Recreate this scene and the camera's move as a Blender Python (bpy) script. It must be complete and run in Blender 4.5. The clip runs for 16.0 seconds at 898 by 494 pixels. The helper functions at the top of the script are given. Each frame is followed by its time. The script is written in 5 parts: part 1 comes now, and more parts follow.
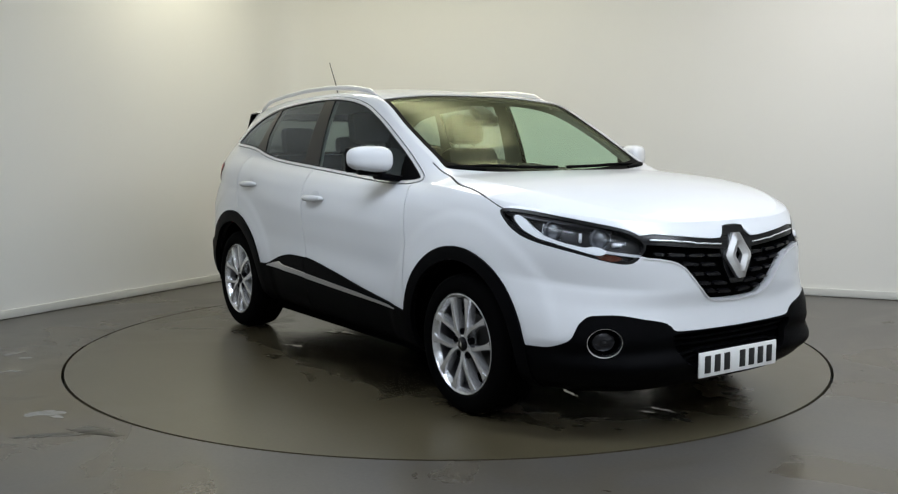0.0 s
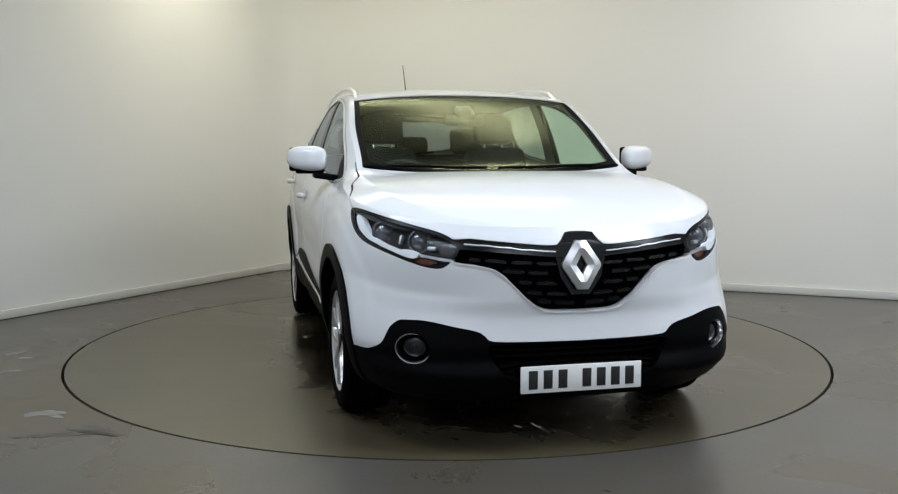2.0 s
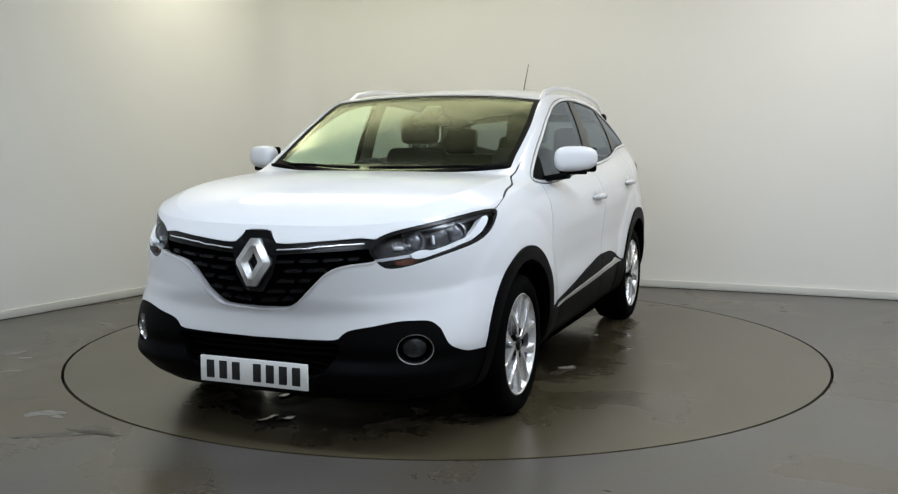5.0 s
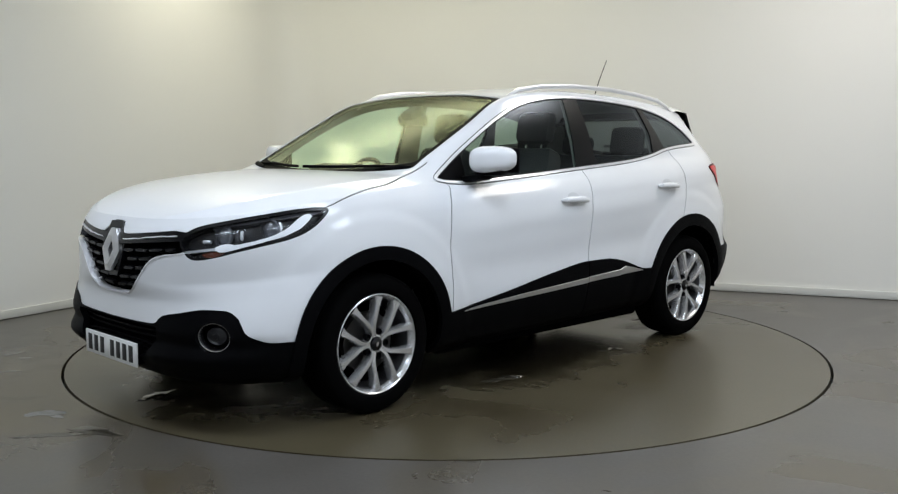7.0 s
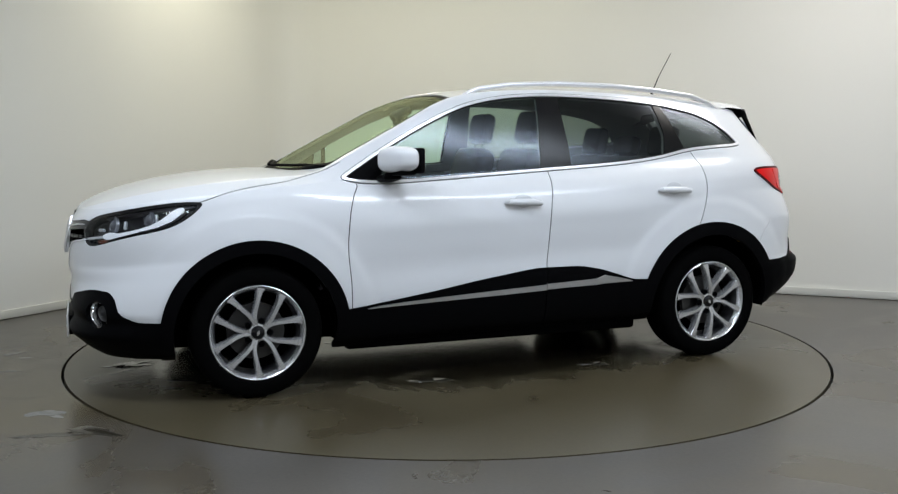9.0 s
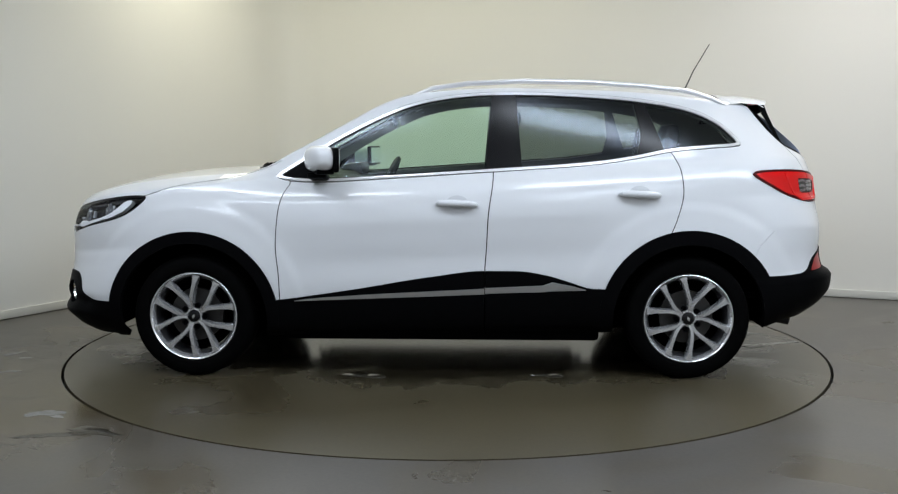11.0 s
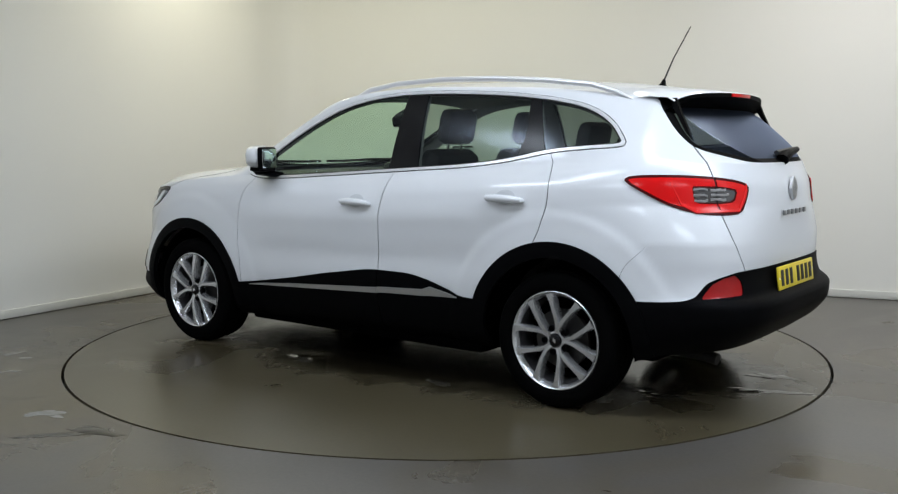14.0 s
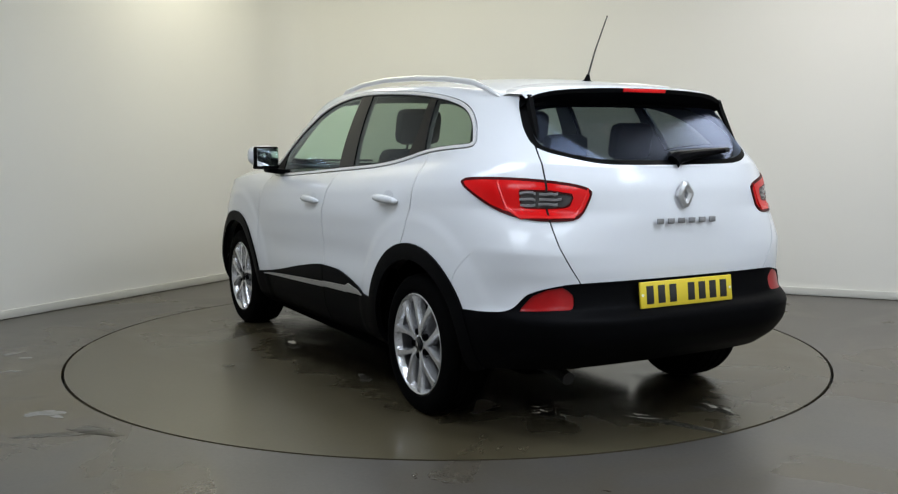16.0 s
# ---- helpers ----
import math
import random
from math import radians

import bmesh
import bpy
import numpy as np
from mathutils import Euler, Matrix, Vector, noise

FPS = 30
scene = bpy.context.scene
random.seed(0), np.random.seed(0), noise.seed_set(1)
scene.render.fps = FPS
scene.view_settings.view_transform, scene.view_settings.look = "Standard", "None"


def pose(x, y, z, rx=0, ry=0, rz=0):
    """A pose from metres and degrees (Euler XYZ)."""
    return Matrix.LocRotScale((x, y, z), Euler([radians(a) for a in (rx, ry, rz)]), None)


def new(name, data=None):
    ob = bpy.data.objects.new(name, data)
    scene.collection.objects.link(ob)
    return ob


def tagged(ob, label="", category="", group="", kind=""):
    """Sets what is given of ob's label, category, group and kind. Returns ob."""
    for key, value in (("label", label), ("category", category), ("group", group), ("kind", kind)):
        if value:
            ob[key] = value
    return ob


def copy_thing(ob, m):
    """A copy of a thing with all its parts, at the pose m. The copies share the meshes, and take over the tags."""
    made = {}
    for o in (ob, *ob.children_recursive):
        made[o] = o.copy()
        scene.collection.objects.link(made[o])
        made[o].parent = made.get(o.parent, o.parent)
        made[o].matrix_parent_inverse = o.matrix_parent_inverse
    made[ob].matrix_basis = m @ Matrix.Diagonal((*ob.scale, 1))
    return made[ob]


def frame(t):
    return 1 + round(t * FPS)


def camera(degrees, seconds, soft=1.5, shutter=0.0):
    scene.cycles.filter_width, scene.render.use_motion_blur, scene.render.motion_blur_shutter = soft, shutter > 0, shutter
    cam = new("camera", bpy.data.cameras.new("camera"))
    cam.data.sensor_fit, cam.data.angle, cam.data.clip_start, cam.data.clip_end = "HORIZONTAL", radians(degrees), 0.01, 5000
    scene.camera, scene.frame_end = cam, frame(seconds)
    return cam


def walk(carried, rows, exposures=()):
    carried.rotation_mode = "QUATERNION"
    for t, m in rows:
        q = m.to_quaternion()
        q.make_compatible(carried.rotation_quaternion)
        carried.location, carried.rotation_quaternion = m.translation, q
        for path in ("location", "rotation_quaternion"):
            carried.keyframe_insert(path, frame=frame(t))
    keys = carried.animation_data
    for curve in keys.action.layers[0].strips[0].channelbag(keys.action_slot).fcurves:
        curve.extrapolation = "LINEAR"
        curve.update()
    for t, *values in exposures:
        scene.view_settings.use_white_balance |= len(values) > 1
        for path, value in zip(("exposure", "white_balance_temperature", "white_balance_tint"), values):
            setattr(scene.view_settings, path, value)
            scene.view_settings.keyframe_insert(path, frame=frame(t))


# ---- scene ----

# ---- camera: it stands still, the turntable moves ----
cam = camera(49.87, 16.0, soft=1.25)
CAM_POSE = pose(0, -5.986, 1.259, 90 - 6.19, 0, -0.085)
walk(cam, [(0.0, CAM_POSE), (16.0, CAM_POSE)])

# ---- world and light ----
world = bpy.data.worlds.new("world")
scene.world = world
world.use_nodes = True
world.node_tree.nodes["Background"].inputs[0].default_value = (0.5, 0.55, 0.6, 1)
world.node_tree.nodes["Background"].inputs[1].default_value = 0.05
scene.view_settings.exposure = 0.02

ROOM_H = 3.38
CORNER = Vector((-1.546, 3.686, 0))
DIR_L = Vector((-0.494, -0.869, 0)).normalized()      # along the west wall, away from the corner
DIR_R = Vector((0.931, -0.366, 0)).normalized()       # along the north wall
ROOM_ANGLE = math.degrees(math.atan2(DIR_R.y, DIR_R.x))


# ceiling luminaires: x, y, width, length, watts, colour
WARM = (1.0, 0.96, 0.76)
SOFT = (1.0, 0.97, 0.93)
COOL = (0.77, 0.86, 0.985)
LUMINAIRES = [
    (-1.95, 2.0, 0.3, 0.6, 9, WARM),
    (-0.3, 1.5, 3.0, 0.7, 29, WARM),
    (2.9, 0.2, 1.5, 0.9, 40, SOFT),
    (-1.8, -2.3, 2.6, 0.5, 50, COOL),
    (1.5, -2.8, 2.4, 0.5, 50, COOL),
    (3.6, -3.4, 2.0, 1.0, 60, COOL),
    (-2.2, -5.4, 2.0, 1.0, 54, COOL),
    (1.6, -6.4, 2.0, 1.0, 42, COOL),
]


# ---- materials ----
def mat(name, color, rough=0.5, metal=0.0, vary=0.0, scale=8.0, bump=0.0, bump_scale=60.0, coat=0.0, spec=0.5, rvary=0.0):
    m = bpy.data.materials.new(name)
    m.use_nodes = True
    nt = m.node_tree
    b = nt.nodes["Principled BSDF"]
    b.inputs["Base Color"].default_value = (*color, 1)
    b.inputs["Roughness"].default_value = rough
    b.inputs["Metallic"].default_value = metal
    b.inputs["Coat Weight"].default_value = coat
    b.inputs["Coat Roughness"].default_value = 0.13
    b.inputs["Specular IOR Level"].default_value = spec
    if vary or bump or rvary:
        tc = nt.nodes.new("ShaderNodeTexCoord")
    if vary or rvary:
        n1 = nt.nodes.new("ShaderNodeTexNoise")
        n1.inputs["Scale"].default_value = scale
        n1.inputs["Detail"].default_value = 6
        nt.links.new(tc.outputs["Object"], n1.inputs["Vector"])
    if vary:
        r = nt.nodes.new("ShaderNodeMix")
        r.data_type = "RGBA"
        r.inputs["A"].default_value = (*[c * (1 - vary) for c in color], 1)
        r.inputs["B"].default_value = (*[min(1, c * (1 + vary)) for c in color], 1)
        nt.links.new(n1.outputs["Fac"], r.inputs["Factor"])
        nt.links.new(r.outputs["Result"], b.inputs["Base Color"])
    if rvary:
        mr = nt.nodes.new("ShaderNodeMapRange")
        mr.inputs["From Min"].default_value, mr.inputs["From Max"].default_value = 0.3, 0.7
        mr.inputs["To Min"].default_value, mr.inputs["To Max"].default_value = max(0, rough - rvary), rough + rvary
        nt.links.new(n1.outputs["Fac"], mr.inputs["Value"])
        nt.links.new(mr.outputs["Result"], b.inputs["Roughness"])
    if bump:
        n2 = nt.nodes.new("ShaderNodeTexNoise")
        n2.inputs["Scale"].default_value = bump_scale
        n2.inputs["Detail"].default_value = 4
        nt.links.new(tc.outputs["Object"], n2.inputs["Vector"])
        bp = nt.nodes.new("ShaderNodeBump")
        bp.inputs["Strength"].default_value = bump
        bp.inputs["Distance"].default_value = 0.002
        nt.links.new(n2.outputs["Fac"], bp.inputs["Height"])
        nt.links.new(bp.outputs["Normal"], b.inputs["Normal"])
    return m


def glow(name, color, strength):
    m = mat(name, color, 0.4)
    b = m.node_tree.nodes["Principled BSDF"]
    b.inputs["Emission Color"].default_value = (*color, 1)
    b.inputs["Emission Strength"].default_value = strength
    return m


def glass_mat(name, tint, rough=0.0, gain=0.75, sheen=(1.0, 1.0, 1.0)):
    """Thin sheet glass: clear or tinted transmission under a Fresnel gloss."""
    m = bpy.data.materials.new(name)
    m.use_nodes = True
    nt = m.node_tree
    nt.nodes.remove(nt.nodes["Principled BSDF"])
    out = nt.nodes["Material Output"]
    tr = nt.nodes.new("ShaderNodeBsdfTransparent")
    tr.inputs["Color"].default_value = (*tint, 1)
    gl = nt.nodes.new("ShaderNodeBsdfGlossy")
    gl.inputs["Roughness"].default_value = rough
    gl.inputs["Color"].default_value = (*sheen, 1)
    lw = nt.nodes.new("ShaderNodeLayerWeight")
    lw.inputs["Blend"].default_value = 0.5
    pw = nt.nodes.new("ShaderNodeMath")
    pw.operation = "POWER"
    pw.inputs[1].default_value = 4.5
    fr = nt.nodes.new("ShaderNodeMath")
    fr.operation = "MULTIPLY_ADD"
    fr.inputs[1].default_value, fr.inputs[2].default_value = gain, 0.045 * gain / 0.75
    nt.links.new(lw.outputs["Facing"], pw.inputs[0])
    nt.links.new(pw.outputs["Value"], fr.inputs[0])
    mx = nt.nodes.new("ShaderNodeMixShader")
    nt.links.new(fr.outputs["Value"], mx.inputs["Fac"])
    nt.links.new(tr.outputs["BSDF"], mx.inputs[1])
    nt.links.new(gl.outputs["BSDF"], mx.inputs[2])
    nt.links.new(mx.outputs["Shader"], out.inputs["Surface"])
    return m


def floor_mat(name, stains):
    """Grey-brown sealed resin floor: cloudy colour, brown damp stains, uneven sheen; the disc adds a damp oval with the
    car's shade painted in.
    """
    m = mat(name, (0.12, 0.115, 0.105), 0.42, 0, 0, 1, 0.03, 90)
    nt = m.node_tree
    b = nt.nodes["Principled BSDF"]
    b.inputs["Specular IOR Level"].default_value = 0.7 if stains < 0.3 else 0.45
    tc = nt.nodes.new("ShaderNodeTexCoord")

    def noise_ramp(scale, lo, hi, detail=7, dist=0.6):
        n = nt.nodes.new("ShaderNodeTexNoise")
        n.inputs["Scale"].default_value, n.inputs["Detail"].default_value = scale, detail
        n.inputs["Distortion"].default_value = dist
        nt.links.new(tc.outputs["Object"], n.inputs["Vector"])
        r = nt.nodes.new("ShaderNodeMapRange")
        r.inputs["From Min"].default_value, r.inputs["From Max"].default_value = lo, hi
        nt.links.new(n.outputs["Fac"], r.inputs["Value"])
        return r.outputs["Result"]

    def mix(fac, a, c):
        x = nt.nodes.new("ShaderNodeMix")
        x.data_type = "RGBA"
        nt.links.new(fac, x.inputs["Factor"])
        for key, val in (("A", a), ("B", c)):
            if isinstance(val, tuple):
                x.inputs[key].default_value = (*val, 1)
            else:
                nt.links.new(val, x.inputs[key])
        return x.outputs["Result"]

    cloud = mix(noise_ramp(1.3, 0.3, 0.7), (0.064, 0.052, 0.029) if stains < 0.3 else (0.074, 0.067, 0.058), (0.077, 0.064, 0.038) if stains < 0.3 else (0.089, 0.081, 0.072))
    grain = mix(noise_ramp(60, 0.35, 0.65), (0.9, 0.9, 0.9), (1.06, 1.06, 1.06))
    mul = nt.nodes.new("ShaderNodeMix")
    mul.data_type, mul.blend_type = "RGBA", "MULTIPLY"
    mul.inputs["Factor"].default_value = 1.0
    nt.links.new(cloud, mul.inputs["A"])
    nt.links.new(grain, mul.inputs["B"])
    stain = noise_ramp(1.0, 0.50 - stains * 0.06, 0.82, 8, 0.8)
    if stains > 0.3:
        dist = nt.nodes.new("ShaderNodeVectorMath")
        dist.operation = "DISTANCE"
        dist.inputs[1].default_value = (-2.3, -1.2, 0)
        nt.links.new(tc.outputs["Object"], dist.inputs[0])
        near = nt.nodes.new("ShaderNodeMapRange")
        near.inputs["From Min"].default_value, near.inputs["From Max"].default_value = 1.5, 0.5
        nt.links.new(dist.outputs["Value"], near.inputs["Value"])
        blot = noise_ramp(2.6, 0.18, 0.50, 7, 1.5)
        both = nt.nodes.new("ShaderNodeMath")
        both.operation = "MULTIPLY"
        nt.links.new(near.outputs["Result"], both.inputs[0])
        nt.links.new(blot, both.inputs[1])
        top = nt.nodes.new("ShaderNodeMath")
        top.operation = "MAXIMUM"
        nt.links.new(both.outputs["Value"], top.inputs[0])
        nt.links.new(stain, top.inputs[1])
        stain = top.outputs["Value"]
    brown = mix(stain, mul.outputs["Result"], (0.045, 0.036, 0.02) if stains < 0.3 else (0.060, 0.044, 0.016))
    rr = nt.nodes.new("ShaderNodeMapRange")
    rr.inputs["To Min"].default_value, rr.inputs["To Max"].default_value = (0.32, 0.2) if stains < 0.3 else (0.32, 0.18)
    nt.links.new(stain, rr.inputs["Value"])
    rough = rr.outputs["Result"]
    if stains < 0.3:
        # the disc is wet where the washed car dripped: an oval along the car with a ragged, soft rim, which also paints
        # the car's shade
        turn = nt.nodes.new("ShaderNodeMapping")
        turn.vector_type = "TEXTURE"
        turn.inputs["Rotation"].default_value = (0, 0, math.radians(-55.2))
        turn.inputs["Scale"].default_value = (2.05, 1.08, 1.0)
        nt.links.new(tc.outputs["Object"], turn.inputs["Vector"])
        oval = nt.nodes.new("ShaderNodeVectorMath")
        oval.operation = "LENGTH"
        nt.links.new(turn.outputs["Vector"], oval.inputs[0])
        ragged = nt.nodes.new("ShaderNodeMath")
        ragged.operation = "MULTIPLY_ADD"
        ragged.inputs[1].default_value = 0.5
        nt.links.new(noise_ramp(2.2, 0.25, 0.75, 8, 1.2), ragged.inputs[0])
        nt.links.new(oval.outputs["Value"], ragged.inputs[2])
        wet_shade = nt.nodes.new("ShaderNodeMapRange")
        wet_shade.inputs["From Min"].default_value, wet_shade.inputs["From Max"].default_value = 1.28, 0.98
        nt.links.new(ragged.outputs["Value"], wet_shade.inputs["Value"])
        # near-black brown: wet resin plus the shadow under the car, put into the colour
        brown = mix(wet_shade.outputs["Result"], brown, (0.013, 0.0105, 0.006))
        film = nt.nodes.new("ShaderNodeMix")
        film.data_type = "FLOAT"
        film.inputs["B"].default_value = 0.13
        nt.links.new(wet_shade.outputs["Result"], film.inputs["Factor"])
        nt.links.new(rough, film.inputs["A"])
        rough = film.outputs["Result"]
    nt.links.new(brown, b.inputs["Base Color"])
    nt.links.new(rough, b.inputs["Roughness"])
    return m


M_WALL = mat("wall_paint", (0.76, 0.755, 0.72), 0.62, 0, 0.03, 0.8, 0.1, 120)
M_SKIRT = mat("skirting_paint", (0.60, 0.60, 0.57), 0.4, 0, 0.03, 6)
M_CEIL = mat("ceiling_paint", (0.7, 0.69, 0.62), 0.8, 0, 0.03, 2)
M_FLOOR = floor_mat("floor_resin", 0.4)
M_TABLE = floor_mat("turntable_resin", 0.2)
M_GROOVE = mat("groove_rubber", (0.008, 0.008, 0.008), 0.8)
M_PAINT = mat("white_paint", (0.725, 0.735, 0.755), 0.5, 0, 0.01, 3, 0, 1, 0.9, 0.25)
M_PAINT.node_tree.nodes["Principled BSDF"].inputs["Coat Roughness"].default_value = 0.13
M_PLASTIC = mat("black_plastic", (0.0024, 0.0024, 0.0028), 0.46, 0, 0.25, 30, 0.15, 700, 0, 0.028)
M_TYRE = mat("tyre_rubber", (0.002, 0.002, 0.002), 0.75, 0, 0.2, 20, 0.1, 200, 0, 0.018)
M_ALLOY = mat("alloy_silver", (0.66, 0.66, 0.67), 0.27, 0.8, 0.03, 20)
M_DARK = mat("dark_liner", (0.0015, 0.0015, 0.0015), 0.95, spec=0.0)
M_PUDDLE = mat("puddle_water", (0.05, 0.045, 0.034), 0.08, 0, 0.2, 14, 0, 1, 0, 0.8)
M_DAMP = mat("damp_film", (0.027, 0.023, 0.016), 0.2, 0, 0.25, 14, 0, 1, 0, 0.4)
M_SCUFF = mat("pale_scuff", (0.17, 0.165, 0.15), 0.5, 0, 0.5, 40)


# ---- mesh helpers ----
def mesh_of(name, verts, faces, material=None, smooth=True, normals=None):
    me = bpy.data.meshes.new(name)
    me.from_pydata([tuple(v) for v in verts], [], [tuple(f) for f in faces])
    if smooth:
        me.polygons.foreach_set("use_smooth", [True] * len(me.polygons))
    if normals is not None:
        me.normals_split_custom_set_from_vertices([tuple(n) for n in normals])
    if material:
        me.materials.append(material)
    me.update()
    return me


def part(name, bm, material, parent, label="", smooth=True):
    """Links a bmesh (or a mesh) as one object under a thing or a part."""
    if isinstance(bm, bmesh.types.BMesh):
        me = bpy.data.meshes.new(name)
        bmesh.ops.recalc_face_normals(bm, faces=bm.faces)
        bm.to_mesh(me)
        bm.free()
        if smooth:
            me.polygons.foreach_set("use_smooth", [True] * len(me.polygons))
            me.set_sharp_from_angle(angle=radians(35))
        me.materials.append(material)
    else:
        me = bm
        if material and not me.materials:
            me.materials.append(material)
    ob = new(name, me)
    ob.parent = parent
    if label:
        tagged(ob, label)
    return ob


def box(bm, c, s, m=None, bevel=0.0):
    r = bmesh.ops.create_cube(bm, size=1.0, matrix=Matrix.Translation(c) @ Matrix.Diagonal((*s, 1)))
    vs = r["verts"]
    if bevel:
        es = list({e for v in vs for e in v.link_edges})
        rb = bmesh.ops.bevel(bm, geom=es, offset=bevel, segments=2, affect="EDGES", profile=0.5)
        vs = list({v for f in rb["faces"] for v in f.verts} | {v for v in vs if v.is_valid})
    if m is not None:
        bmesh.ops.transform(bm, matrix=m, verts=[v for v in vs if v.is_valid])
    return vs


def lathe(bm, profile, segs=64, m=Matrix()):
    """Spins (radius, along) points about the y axis."""
    rings = []
    for r, y in profile:
        rings.append([bm.verts.new(m @ Vector((r * math.cos(a), y, r * math.sin(a))))
                      for a in (2 * math.pi * i / segs for i in range(segs))])
    for a, b in zip(rings, rings[1:]):
        for i in range(segs):
            bm.faces.new((a[i], a[(i + 1) % segs], b[(i + 1) % segs], b[i]))
    return rings


def tube(bm, pts, radius, segs=10, squash=None):
    """A round bar along pts; radius may be a list; squash scales it in its second cross direction."""
    pts = [Vector(p) for p in pts]
    rad = radius if isinstance(radius, (list, tuple)) else [radius] * len(pts)
    rings = []
    up = Vector((0, 0, 1))
    for i, p in enumerate(pts):
        d = (pts[min(i + 1, len(pts) - 1)] - pts[max(i - 1, 0)]).normalized()
        a = d.cross(up if abs(d.z) < 0.95 else Vector((1, 0, 0))).normalized()
        b = a.cross(d)
        k = squash or 1.0
        rings.append([bm.verts.new(p + rad[i] * (a * math.cos(t) + b * k * math.sin(t)))
                      for t in (2 * math.pi * j / segs for j in range(segs))])
    for r0, r1 in zip(rings, rings[1:]):
        for j in range(segs):
            bm.faces.new((r0[j], r0[(j + 1) % segs], r1[(j + 1) % segs], r1[j]))
    bm.faces.new(rings[0])
    bm.faces.new(rings[-1][::-1])


# ---- the studio ----
def build_room():
    LEN_N, LEN_W, T = 9.5, 12.5, 0.15
    RC = 0.35                                            # the back corner is rounded
    c0, c1 = CORNER, CORNER + DIR_R * LEN_N
    c2, c3 = CORNER + DIR_R * LEN_N + DIR_L * LEN_W, CORNER + DIR_L * LEN_W

    def slab(name, p, q, z0, z1, t, material, label, cat, bevel=0.0):
        """An upright slab from p to q; t metres thick, to the right of the way from p to q."""
        d = (q - p).normalized()
        side = Vector((d.y, -d.x, 0))
        m = Matrix((d, side, Vector((0, 0, 1)))).transposed().to_4x4()
        m.translation = (p + q) / 2 + side * (t / 2) + Vector((0, 0, (z0 + z1) / 2))
        bm = bmesh.new()
        box(bm, (0, 0, 0), ((q - p).length, abs(t), z1 - z0), bevel=bevel)
        ob = part(name, bm, material, None, smooth=bool(bevel))
        ob.matrix_world = m
        tagged(ob, label, cat, kind="structure")

    slab("wall_north", c0 + DIR_R * RC, c1, 0, ROOM_H, -T, M_WALL, "cream painted plain studio wall", "wall")
    slab("wall_west", c3, c0 + DIR_L * RC, 0, ROOM_H, -T, M_WALL, "pale cream painted plain studio wall", "wall")
    slab("wall_east", c1, c2, 0, ROOM_H, -T, M_WALL, "cream painted plain studio wall", "wall")
    slab("wall_south", c2, c3, 0, ROOM_H, -T, M_WALL, "cream painted plain studio wall", "wall")
    # rounded corner between west and north wall
    t0, t1 = c0 + DIR_L * RC, c0 + DIR_R * RC
    for name, z0, z1, inset, material, label, cat in (("wall_corner", 0.0, ROOM_H, 0.0, M_WALL, "rounded cream painted wall corner", "wall"),
                                                      ("baseboard_corner", 0.004, 0.066, 0.018, M_SKIRT, "painted skirting board in the corner", "skirting board")):
        bm = bmesh.new()
        rows = []
        n_l, n_r = Vector((-DIR_L.y, DIR_L.x, 0)), Vector((DIR_R.y, -DIR_R.x, 0))
        for i in range(13):
            u = i / 12
            p = t0 * (1 - u) ** 2 + c0 * 2 * u * (1 - u) + t1 * u * u
            n = (n_l * (1 - u) + n_r * u).normalized()
            if n.dot(Vector((0, 0, 0)) - c0) < 0:
                n = -n
            p = p + n * inset
            rows.append((bm.verts.new((p.x, p.y, z0)), bm.verts.new((p.x, p.y, z1)), bm.verts.new((p.x - n.x * 0.1, p.y - n.y * 0.1, z1)), bm.verts.new((p.x - n.x * 0.1, p.y - n.y * 0.1, z0))))
        for r0, r1 in zip(rows, rows[1:]):
            for k in range(4):
                bm.faces.new((r0[k], r1[k], r1[(k + 1) % 4], r0[(k + 1) % 4]))
        bm.faces.new(rows[0]), bm.faces.new(rows[-1][::-1])
        tagged(part(name, bm, material, None), label, cat, kind="structure")
    slab("baseboard_north", c0 + DIR_R * RC, c1, 0.004, 0.066, 0.018, M_SKIRT, "white painted skirting board along the wall foot", "skirting board", 0.004)
    slab("baseboard_west", c3, c0 + DIR_L * RC, 0.004, 0.066, 0.018, M_SKIRT, "white painted skirting board along the wall foot", "skirting board", 0.004)
    bm = bmesh.new()
    lo = [bm.verts.new((p.x, p.y, ROOM_H)) for p in (c0 - DIR_R - DIR_L, c1 + DIR_R - DIR_L, c2 + DIR_R + DIR_L, c3 - DIR_R + DIR_L)]
    hi = [bm.verts.new((v.co.x, v.co.y, ROOM_H + 0.12)) for v in lo]
    bm.faces.new(lo), bm.faces.new(hi[::-1])
    for k in range(4):
        bm.faces.new((lo[k], lo[(k + 1) % 4], hi[(k + 1) % 4], hi[k]))
    tagged(part("ceiling", bm, M_CEIL, None, smooth=False), "plain painted studio ceiling", "ceiling", kind="structure")
    # floor with a round hole for the turntable
    n = 256
    bm = bmesh.new()
    rings = []
    for r, z in ((2.263, -0.06), (2.263, 0.0), (4.0, 0.0), (8.0, 0.0), (16.0, 0.0)):
        rings.append([bm.verts.new((r * math.cos(2 * math.pi * i / n), r * math.sin(2 * math.pi * i / n), z)) for i in range(n)])
